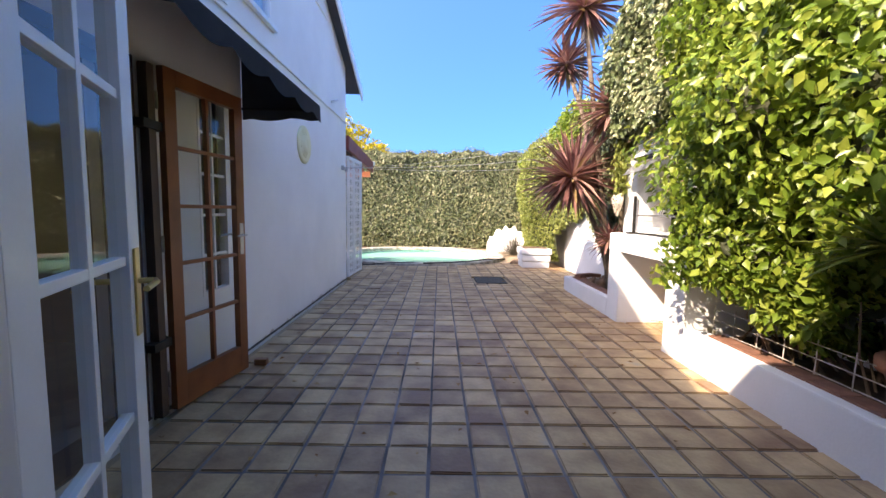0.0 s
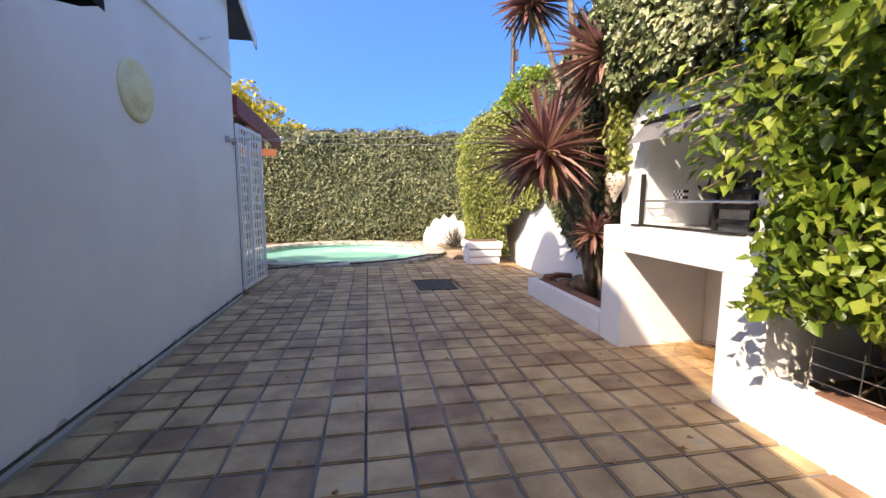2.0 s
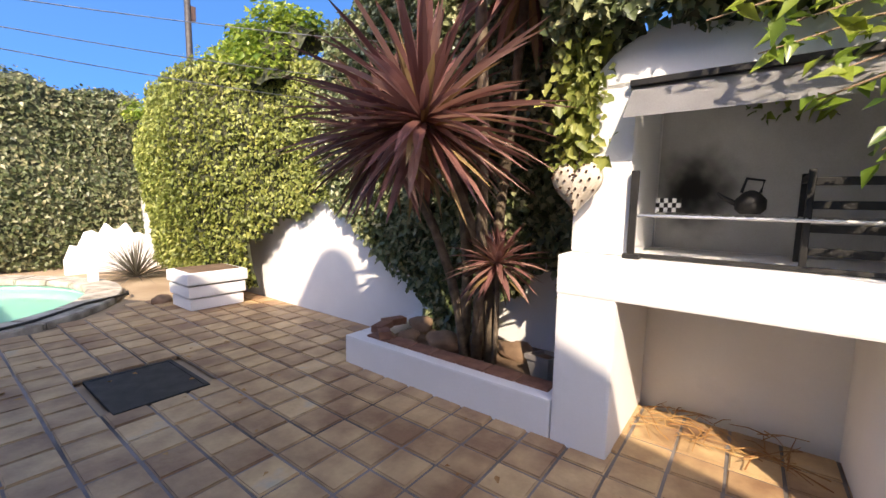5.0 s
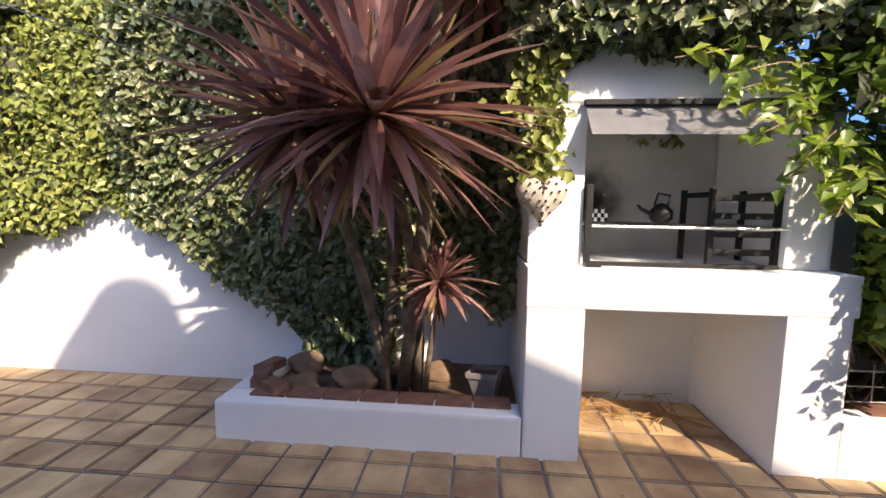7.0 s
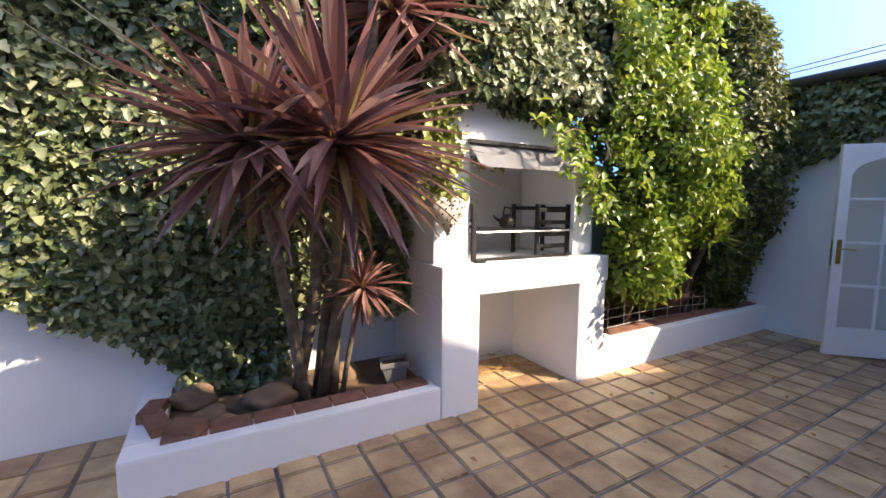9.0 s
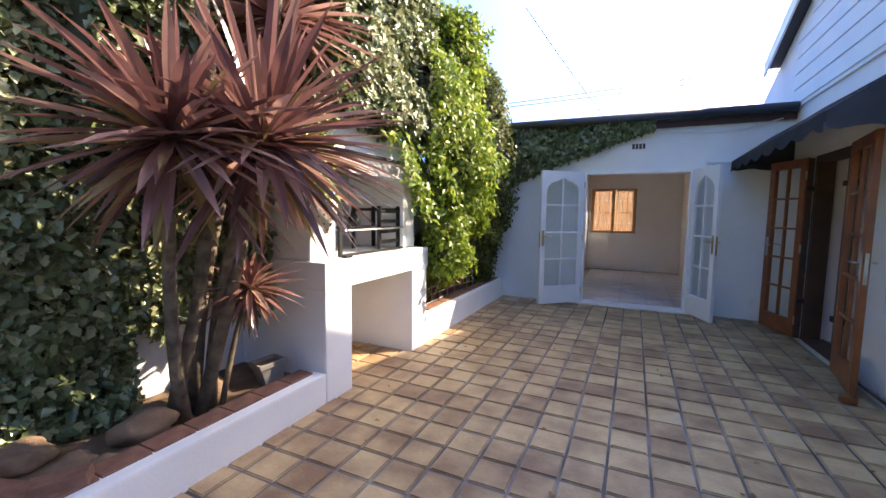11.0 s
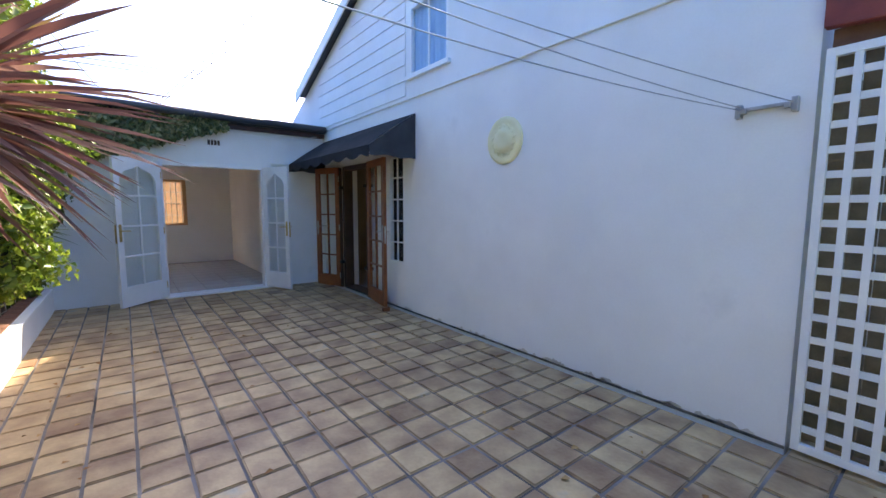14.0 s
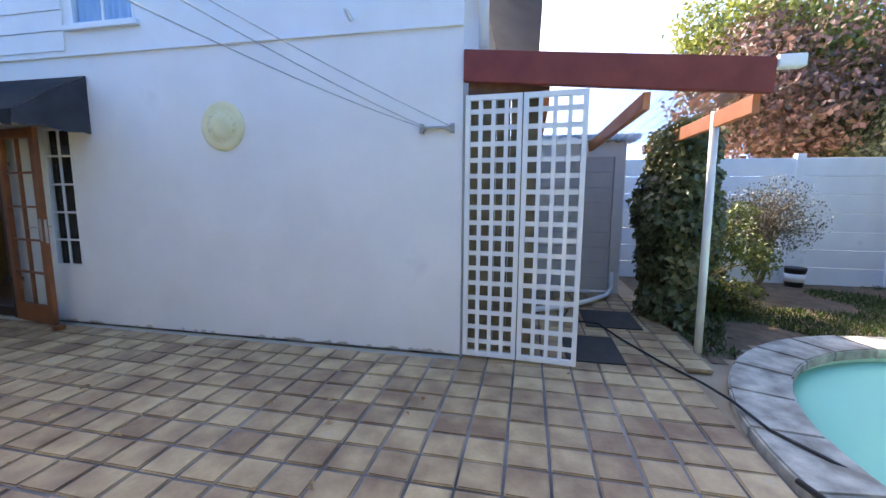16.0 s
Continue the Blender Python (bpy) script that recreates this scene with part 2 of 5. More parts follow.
GREYBUSH = leaf_mat("grey_shrub_leaf", (0.06, 0.055, 0.04), (0.11, 0.1, 0.075), (0.2, 0.185, 0.14), 0.6, 0.2)
GLASS = glass_mat("clear_glass")
SHEET = glass_mat("clear_roof_sheet", (0.7, 0.75, 0.82), 0.3, 0.3, 0.8)
WATER = bpy.data.materials.new("pool_water")
WATER.use_nodes = True
wb = WATER.node_tree.nodes["Principled BSDF"]
wb.inputs["Base Color"].default_value = (0.34, 0.8, 0.62, 1)
wb.inputs["Roughness"].default_value = 0.08
wb.inputs["Transmission Weight"].default_value = 0.25
wb.inputs["IOR"].default_value = 1.33
wnz = WATER.node_tree.nodes.new("ShaderNodeTexNoise")
wnz.inputs["Scale"].default_value = 5.0
wbp = WATER.node_tree.nodes.new("ShaderNodeBump")
wbp.inputs["Strength"].default_value = 0.06
WATER.node_tree.links.new(wnz.outputs["Fac"], wbp.inputs["Height"])
WATER.node_tree.links.new(wbp.outputs[0], wb.inputs["Normal"])
LAMPGLOW = bpy.data.materials.new("warm_lamp_glow")
LAMPGLOW.use_nodes = True
lb = LAMPGLOW.node_tree.nodes["Principled BSDF"]
lb.inputs["Emission Color"].default_value, lb.inputs["Emission Strength"].default_value = (1.0, 0.75, 0.4, 1), 6.0


# ---- mesh helpers ----
def finish(bm, name, material, parent=None, smooth=False):
    me = bpy.data.meshes.new(name)
    bmesh.ops.recalc_face_normals(bm, faces=bm.faces)
    bm.to_mesh(me)
    bm.free()
    me.materials.append(material)
    if smooth:
        me.polygons.foreach_set("use_smooth", [True] * len(me.polygons))
    ob = new(name, me)
    if parent:
        ob.parent = parent
    return ob


def add_box(bm, a, b, bevel=0.0, m=None):
    """Adds the box between corners a and b, bevelled, turned by m."""
    lo = Vector([min(p, q) for p, q in zip(a, b)])
    hi = Vector([max(p, q) for p, q in zip(a, b)])
    vs = [bm.verts.new((x, y, z)) for x in (lo.x, hi.x) for y in (lo.y, hi.y) for z in (lo.z, hi.z)]
    fs = [bm.faces.new([vs[i] for i in f]) for f in ((0, 1, 3, 2), (4, 6, 7, 5), (0, 4, 5, 1), (2, 3, 7, 6), (0, 2, 6, 4), (1, 5, 7, 3))]
    if bevel:
        es = list({e for f in fs for e in f.edges})
        got = bmesh.ops.bevel(bm, geom=es, offset=bevel, segments=2, profile=0.7, affect="EDGES")
        vs = list({v for f in got["faces"] for v in f.verts} | {v for v in vs if v.is_valid})
    if m:
        bmesh.ops.transform(bm, matrix=m, verts=[v for v in vs if v.is_valid])


def box(name, a, b, material, parent=None, bevel=0.004, m=None):
    bm = bmesh.new()
    add_box(bm, a, b, bevel, m)
    return finish(bm, name, material, parent)


def pane(a, b, material, parent):
    """A thin sheet of glass standing between two corners."""
    bm = bmesh.new()
    (x0, y0, z0), (x1, y1, z1) = a, b
    if abs(x1 - x0) < 0.02:
        x0 = x1 = (x0 + x1) / 2
    else:
        y0 = y1 = (y0 + y1) / 2
    bm.faces.new([bm.verts.new(p) for p in ((x0, y0, z0), (x1, y1, z0), (x1, y1, z1), (x0, y0, z1))])
    g = finish(bm, "pane", material, parent)
    g.visible_shadow = False
    return g


def boxes(name, list_of, material, parent=None, bevel=0.003):
    bm = bmesh.new()
    for a, b in list_of:
        add_box(bm, a, b, bevel)
    return finish(bm, name, material, parent)


def add_tube(bm, pts, r0, r1=None, sides=8):
    """A tapered round tube along pts."""
    r1 = r0 if r1 is None else r1
    pts = [Vector(p) for p in pts]
    rings = []
    for i, p in enumerate(pts):
        d = (pts[min(i + 1, len(pts) - 1)] - pts[max(i - 1, 0)]).normalized()
        q = d.to_track_quat("Z", "Y")
        r = r0 + (r1 - r0) * i / max(1, len(pts) - 1)
        rings.append([bm.verts.new(p + q @ Vector((r * math.cos(k * math.tau / sides), r * math.sin(k * math.tau / sides), 0))) for k in range(sides)])
    for a, b in zip(rings, rings[1:]):
        for k in range(sides):
            bm.faces.new((a[k], a[(k + 1) % sides], b[(k + 1) % sides], b[k]))
    bm.faces.new(rings[0][::-1])
    bm.faces.new(rings[-1])


def tube(name, pts, r, material, parent=None, r1=None, sides=8):
    bm = bmesh.new()
    add_tube(bm, pts, r, r1, sides)
    return finish(bm, name, material, parent, smooth=True)


def thing(name, at, label, category, group="", kind=""):
    e = new(name)
    e.location = at
    return tagged(e, label, category, group, kind)


def lathe(bm, profile, sides=24, at=(0, 0, 0)):
    rings = [[bm.verts.new((at[0] + r * math.cos(k * math.tau / sides), at[1] + r * math.sin(k * math.tau / sides), at[2] + z)) for k in range(sides)] for r, z in profile]
    for a, b in zip(rings, rings[1:]):
        for k in range(sides):
            bm.faces.new((a[k], a[(k + 1) % sides], b[(k + 1) % sides], b[k]))
    bm.faces.new(rings[0][::-1])
    bm.faces.new(rings[-1])


def wall(name, axis, at, thick, u0, u1, z0, z1, holes, material, cuts=()):
    """A wall in the plane axis = at, thick metres deep the other way, with rectangular holes (u0, u1, z0, z1) through it. cuts: planes that trim it."""
    us = sorted({u0, u1, *[h[0] for h in holes], *[h[1] for h in holes]})
    zs = sorted({z0, z1, *[h[2] for h in holes], *[h[3] for h in holes]})
    bm = bmesh.new()
    grid = {}

    def v(u, z):
        if (u, z) not in grid:
            grid[u, z] = bm.verts.new((at, u, z) if axis == "x" else (u, at, z))
        return grid[u, z]
    for a, b in zip(us, us[1:]):
        for c, d in zip(zs, zs[1:]):
            if not any(h[0] <= a and b <= h[1] and h[2] <= c and d <= h[3] for h in holes):
                bm.faces.new((v(a, c), v(b, c), v(b, d), v(a, d)))
    for co, no in cuts:
        bmesh.ops.bisect_plane(bm, geom=bm.verts[:] + bm.edges[:] + bm.faces[:], plane_co=co, plane_no=no, clear_outer=True)
    got = bmesh.ops.extrude_face_region(bm, geom=bm.faces[:])
    bmesh.ops.translate(bm, verts=[g for g in got["geom"] if isinstance(g, bmesh.types.BMVert)], vec=(thick, 0, 0) if axis == "x" else (0, thick, 0))
    return tagged(finish(bm, name, material), kind="structure")


# ---- foliage helpers ----
rng = np.random.default_rng(7)


def leaves(name, pts, normals, size, material, spread=0.6, droop=0.3, wide=0.62, lobed=False):
    """One mesh of many small folded leaves, at pts, facing about along normals."""
    n = len(pts)
    pts, normals = np.asarray(pts, float), np.asarray(normals, float)
    nr = normals + rng.normal(0, spread, (n, 3))
    nr /= np.linalg.norm(nr, axis=1)[:, None] + 1e-9
    al = rng.normal(0, 1, (n, 3))
    al[:, 2] -= droop * 3
    al -= nr * np.sum(al * nr, axis=1)[:, None]
    al /= np.linalg.norm(al, axis=1)[:, None] + 1e-9
    sd = np.cross(nr, al)
    s = (size * rng.uniform(0.55, 1.3, n))[:, None]
    w = s * wide
    lift = nr * s * 0.12
    if lobed:
        parts = [pts, pts + al * s * 0.15 + sd * w * 0.6 + lift, pts + al * s * 0.45 + sd * w * 0.38, pts + al * s * 0.62 + sd * w * 0.5 + lift, pts + al * s - lift,
                 pts + al * s * 0.62 - sd * w * 0.5 + lift, pts + al * s * 0.45 - sd * w * 0.38, pts + al * s * 0.15 - sd * w * 0.6 + lift]
        tri = [(0, 1, 2), (0, 2, 4), (2, 3, 4), (0, 4, 6), (4, 5, 6), (0, 6, 7)]
    else:
        parts = [pts, pts + al * s * 0.4 + sd * w * 0.5 + lift, pts + al * s - lift, pts + al * s * 0.4 - sd * w * 0.5 + lift]
        tri = [(0, 1, 2), (0, 2, 3)]
    k = len(parts)
    co = np.stack(parts, axis=1).reshape(-1, 3)
    f = (np.arange(n)[:, None, None] * k + np.array(tri)[None]).reshape(-1)
    me = bpy.data.meshes.new(name)
    me.vertices.add(len(co))
    me.vertices.foreach_set("co", co.ravel())
    nf = len(f) // 3
    me.loops.add(len(f))
    me.loops.foreach_set("vertex_index", f.astype(np.int32))
    me.polygons.add(nf)
    me.polygons.foreach_set("loop_start", np.arange(0, len(f), 3, dtype=np.int32))
    me.polygons.foreach_set("loop_total", np.full(nf, 3, np.int32))
    me.update(calc_edges=True)
    me.materials.append(material)
    return new(name, me)


def rough(p, scale, amount, seed=0.0):
    return noise.noise(Vector(p) * scale + Vector((seed, seed * 1.7, 0))) * amount


def green_mass(name, surface, nu, nv, count, size, material, label, category, bulge=0.2, scale=1.2, out=0.06, lobed=False, spread=0.6, twigs=0, keep=None):
    """A hedge or creeper: a bumpy core over surface(u, v) -> (point, outward), under a coat of leaves. keep(p): where it grows."""
    e = thing(name, (0, 0, 0), label, category)
    bm = bmesh.new()
    vs = {}
    for i in range(nu + 1):
        for j in range(nv + 1):
            p, o = surface(i / nu, j / nv)
            p, o = Vector(p), Vector(o)
            vs[i, j] = bm.verts.new(p + o * (rough(p, scale, bulge, 3) + rough(p, scale * 4, bulge * 0.35, 9)))
    for i in range(nu):
        for j in range(nv):
            q = [vs[i, j], vs[i + 1, j], vs[i + 1, j + 1], vs[i, j + 1]]
            c = sum((v.co for v in q), Vector()) / 4
            if keep is None or keep(c):
                bm.faces.new(q)
    bmesh.ops.delete(bm, geom=[v for v in bm.verts if not v.link_faces], context="VERTS")
    # the core's dark colour stands in for shade deep between the leaves
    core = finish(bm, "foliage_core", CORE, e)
    pts, nrm = [], []
    u, v = rng.random(count * 2), rng.random(count * 2)
    for a, b in zip(u, v):
        p, o = surface(a, b)
        p, o = Vector(p), Vector(o)
        q = p + o * (rough(p, scale, bulge, 3) + rough(p, scale * 4, bulge * 0.35, 9) + out * rng.random() * (1 + 1.5 * max(0, rough(p, 2.5, 1.0, 5))))
        if keep is None or keep(q):
            pts.append(q)
            nrm.append(o + Vector((0, 0, 0.35)))
            if len(pts) == count:
                break
    lf = leaves("leaves", pts, nrm, size, material, spread, lobed=lobed)
    lf.parent = e
    tagged(lf, kind="stuff")
    return e


def blade_head(parent, centre, count, length, width, material, down=-0.6, name="leaf_crown", seed=1):
    """A rosette of long sword-like blades, each bent under its weight."""
    r = random.Random(seed)
    bm = bmesh.new()
    c = Vector(centre)
    for i in range(count):
        el = math.asin(max(-0.95, min(1, down + (1 - down) * (i + 0.5) / count)))
        az = i * 2.39996 + r.uniform(-0.3, 0.3)
        d = Vector((math.cos(az) * math.cos(el), math.sin(az) * math.cos(el), math.sin(el)))
        ln = length * r.uniform(0.75, 1.1) * (1.0 if el > -0.3 else 0.85)
        side = d.cross(Vector((0, 0, 1)))
        side = side.normalized() if side.length > 0.01 else Vector((1, 0, 0))
        up = side.cross(d)
        w = width * r.uniform(0.8, 1.15)
        rows = []
        sag = r.uniform(0.04, 0.26)
        for k, (t, ww) in enumerate(((0.04, 0.4), (0.25, 0.8), (0.5, 1.0), (0.75, 0.75), (1.0, 0.03))):
            p = c + d * ln * t + Vector((0, 0, -1)) * sag * ln * t * t
            rows.append((bm.verts.new(p + side * w * ww * 0.5 + up * w * 0.22 * ww), bm.verts.new(p), bm.verts.new(p - side * w * ww * 0.5 + up * w * 0.22 * ww)))
        for a, b in zip(rows, rows[1:]):
            bm.faces.new((a[0], a[1], b[1], b[0]))
            bm.faces.new((a[1], a[2], b[2], b[1]))
    return finish(bm, name, material, parent)


# ---- plan ----
WX = -0.77            # face of the house wall
LY = 1.425            # face of the garden room's wall
BX = 3.13             # front of braai and planters
GX = 4.03             # boundary wall
PX, PY = 0.2305, 0.238   # tile pitch across and along the patio
POOL = (0.35, 12.8, 2.5, 2.35)


def in_pool(x, y, grow=0.0):
    return ((x - POOL[0]) / (POOL[2] + grow)) ** 2 + ((y - POOL[1]) / (POOL[3] + grow)) ** 2 < 1


# ground with a hole for the pool
bm = bmesh.new()
N = 64
rings = []
for k, grow in enumerate((-0.1, 0.6, 3.0, 12.0, 60.0, 2500.0)):
    rings.append([bm.verts.new((POOL[0] + (POOL[2] + grow) * math.cos(i * math.tau / N), POOL[1] + (POOL[3] + grow) * math.sin(i * math.tau / N), -0.045)) for i in range(N)])
for a, b in zip(rings, rings[1:]):
    for i in range(N):
        bm.faces.new((a[i], a[(i + 1) % N], b[(i + 1) % N], b[i]))
tagged(finish(bm, "ground", SAND), "sandy brown bare garden ground", "ground", kind="structure")

# pool
pool = thing("swimming_pool", (POOL[0], POOL[1], 0), "oval swimming pool with pale green water", "pool", kind="structure")


def pool_ring(grow, z):
    return [((POOL[2] + grow) * math.cos(i * math.tau / N), (POOL[3] + grow) * math.sin(i * math.tau / N), z) for i in range(N)]


bm = bmesh.new()
rows = [[bm.verts.new(p) for p in pool_ring(g, z)] for g, z in ((-0.34, 0.0), (-0.36, -0.6), (-0.6, -1.1), (-1.6, -1.35))]
for a, b in zip(rows, rows[1:]):
    for i in range(N):
        bm.faces.new((a[i], a[(i + 1) % N], b[(i + 1) % N], b[i]))
bm.faces.new(rows[-1])
finish(bm, "basin", POOLWALL, pool, smooth=True)
bm = bmesh.new()
bm.faces.new([bm.verts.new(p) for p in pool_ring(-0.345, -0.1)])
finish(bm, "water", WATER, pool)
# coping stones round the rim
for i in range(26):
    bm = bmesh.new()
    a0, a1 = (i + 0.012) * math.tau / 26, (i + 0.988) * math.tau / 26
    quad = []
    for z in (-0.05, 0.045 + 0.006 * math.sin(i * 5.1)):
        for g0 in (-0.4, 0.0):
            for k in range(4):
                a = a0 + (a1 - a0) * k / 3
                quad.append(bm.verts.new(((POOL[2] + g0) * math.cos(a), (POOL[3] + g0) * math.sin(a), z)))
    for k in range(3):
        bm.faces.new((quad[k], quad[k + 1], quad[5 + k], quad[4 + k]))
        bm.faces.new((quad[8 + k], quad[12 + k], quad[13 + k], quad[9 + k]))
        bm.faces.new((quad[k], quad[8 + k], quad[9 + k], quad[k + 1]))
        bm.faces.new((quad[4 + k], quad[5 + k], quad[13 + k], quad[12 + k]))
    bm.faces.new((quad[0], quad[4], quad[12], quad[8]))
    bm.faces.new((quad[3], quad[11], quad[15], quad[7]))
    bmesh.ops.recalc_face_normals(bm, faces=bm.faces)
    bmesh.ops.bevel(bm, geom=[e for e in bm.edges if len(e.link_faces) == 2 and e.calc_face_angle(0) > 1.0], offset=0.014, segments=2, affect="EDGES")
    finish(bm, "coping_stone", STONE, pool)

# house: gable wall with door, low window and upper window
DOOR = (2.3, 3.25, 0.0, 2.14)
LOWWIN = (3.87, 4.27, 0.64, 2.16)
UPWIN = (4.43, 5.22, 3.15, 4.0)
RIDGE = (4.9, 5.45)
slope_l = ((0, RIDGE[0], RIDGE[1]), Vector((0, -0.41, 1)).normalized())
slope_r = ((0, RIDGE[0], RIDGE[1]), Vector((0, 0.45, 1)).normalized())
wall("wall_house", "x", WX, -0.26, -4.0, 8.5, -0.1, 6.0, [DOOR, LOWWIN, UPWIN], PAINT, (slope_l, slope_r))
wall("wall_house_side_top", "y", 8.5, -0.24, -7.5, WX - 0.261, 2.401, 3.7, [], PAINT)
wall("wall_house_side", "y", 8.5, -0.24, -7.5, WX - 0.261, -0.1, 2.4, [], mat("raw_brown_plaster", (0.3, 0.26, 0.2), (0.38, 0.33, 0.26), 0.85, 3.0, 0.3))
wall("wall_house_back", "x", -7.5, -0.24, -4.0, 8.5, -0.1, 3.5, [], PAINT)
box("floor_house", (-7.4, -3.9, -0.1), (WX - 0.002, 8.2, 0.03), mat("blue_grey_floor_tile", (0.14, 0.16, 0.19), (0.2, 0.22, 0.25), 0.3, 3.0, 0.05))["kind"] = "structure"
# room shell, coloured dark so that it looks unlit through the door
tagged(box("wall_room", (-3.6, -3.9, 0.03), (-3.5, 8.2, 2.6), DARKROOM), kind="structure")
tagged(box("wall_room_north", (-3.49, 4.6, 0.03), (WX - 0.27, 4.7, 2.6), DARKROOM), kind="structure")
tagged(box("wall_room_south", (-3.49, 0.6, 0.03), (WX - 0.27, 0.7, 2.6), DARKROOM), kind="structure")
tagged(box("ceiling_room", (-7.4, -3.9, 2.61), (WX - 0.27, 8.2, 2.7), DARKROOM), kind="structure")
# roof with overhang and barge boards
for side, s, y_end in (("roof_south", -1, 0.5), ("roof_north", 1, 9.15)):
    k = 0.41 if s < 0 else 0.45
    z_end = RIDGE[1] - k * abs(y_end - RIDGE[0])
    bm = bmesh.new()
    prof = [(RIDGE[0], RIDGE[1] + 0.02), (y_end, z_end + 0.02), (y_end, z_end + 0.09), (RIDGE[0], RIDGE[1] + 0.09)]
    a = [bm.verts.new((WX + 0.16, y, z)) for y, z in prof]
    b = [bm.verts.new((-7.7, y, z)) for y, z in prof]
    bm.faces.new(a)
    bm.faces.new(b[::-1])
    for i in range(4):
        bm.faces.new((a[i], a[(i + 1) % 4], b[(i + 1) % 4], b[i]))
    tagged(finish(bm, side, ROOF), "dark sheet roof of the house", "roof", kind="structure")
    bm = bmesh.new()
    prof = [(RIDGE[0], RIDGE[1] - 0.10), (y_end, z_end - 0.10), (y_end, z_end + 0.1), (RIDGE[0], RIDGE[1] + 0.1)]
    a = [bm.verts.new((WX + 0.165, y, z)) for y, z in prof]
    b = [bm.verts.new((WX + 0.19, y, z)) for y, z in prof]
    bm.faces.new(a)
    bm.faces.new(b[::-1])
    for i in range(4):
        bm.faces.new((a[i], a[(i + 1) % 4], b[(i + 1) % 4], b[i]))
    tagged(finish(bm, "barge_board" , GLOSSWHITE), "white painted barge board under the roof edge", "trim", kind="structure")
# unseen rounded block added on the ridge to cast a round shadow
ch = thing("chimney", (WX - 0.26, 5.14, 5.2), "unseen round-topped white block on the roof ridge, added for its shadow", "chimney", kind="structure")
bm = bmesh.new()
prof = [(-0.42, 0), (0.42, 0)] + [(0.42 * math.cos(k * math.pi / 14), 0.55 + 0.42 * math.sin(k * math.pi / 14)) for k in range(15)]
a = [bm.verts.new((-0.25, y, z)) for y, z in prof]
b = [bm.verts.new((0.25, y, z)) for y, z in prof]
bm.faces.new(a)
bm.faces.new(b[::-1])
for k in range(len(prof)):
    j = (k + 1) % len(prof)
    bm.faces.new((a[k], a[j], b[j], b[k]))
finish(bm, "stack", PAINT, ch)
# dirty joint where the wall meets the paving
box("wall_joint", (WX + 0.001, 3.3, -0.006), (WX + 0.009, 8.5, 0.014), mat("dirty_joint", (0.03, 0.027, 0.024), (0.2, 0.18, 0.16), 0.95, 5.0, 0.4), bevel=0.003)["kind"] = "structure"
# flaked paint along the foot of the house wall
rr = random.Random(21)
bm = bmesh.new()
FLAKE = mat("bare_plaster", (0.5, 0.46, 0.4), (0.62, 0.58, 0.52), 0.95, 9.0, 0.5)
for k in range(38):
    y, w, h = rr.uniform(3.5, 8.35), rr.uniform(0.03, 0.16), rr.uniform(0.012, 0.04)
    ring = [bm.verts.new((WX + 0.002, y + w * 0.5 * math.cos(a) * rr.uniform(0.7, 1.1), 0.012 + max(0.0, h * math.sin(a) * rr.uniform(0.6, 1.2)))) for a in [i * math.pi / 8 for i in range(9)]]
    bm.faces.new(ring)
tagged(finish(bm, "trim_flaked_plaster", FLAKE), kind="structure")
# moulding strip and gable boards
box("trim_gable", (WX, 1.43, 2.855), (WX + 0.025, 8.5, 2.88), PAINT, bevel=0.008)["kind"] = "structure"
siding = thing("gable_siding", (WX, 2.8, 3.0), "white painted horizontal boards on the gable", "siding", kind="structure")
for i in range(8):
    z = 2.92 + i * 0.2
    y0 = max(1.3, RIDGE[0] - (RIDGE[1] - z - 0.2) / 0.41 + 0.1)
    y1 = UPWIN[0] - 0.1 if z < 4.0 else min(8.0, RIDGE[0] + (RIDGE[1] - z - 0.2) / 0.45 - 0.1)
    if y1 > y0:
        bm = bmesh.new()
        pr = [(0.003, z), (0.019, z), (0.009, z + 0.195), (0.003, z + 0.195)]
        a = [bm.verts.new((q, y0 - 2.8, w - 3.0)) for q, w in pr]
        b = [bm.verts.new((q, y1 - 2.8, w - 3.0)) for q, w in pr]
        bm.faces.new(a)
        bm.faces.new(b[::-1])
        for k in range(4):
            bm.faces.new((a[k], a[(k + 1) % 4], b[(k + 1) % 4], b[k]))
        finish(bm, "board", PAINT, siding)


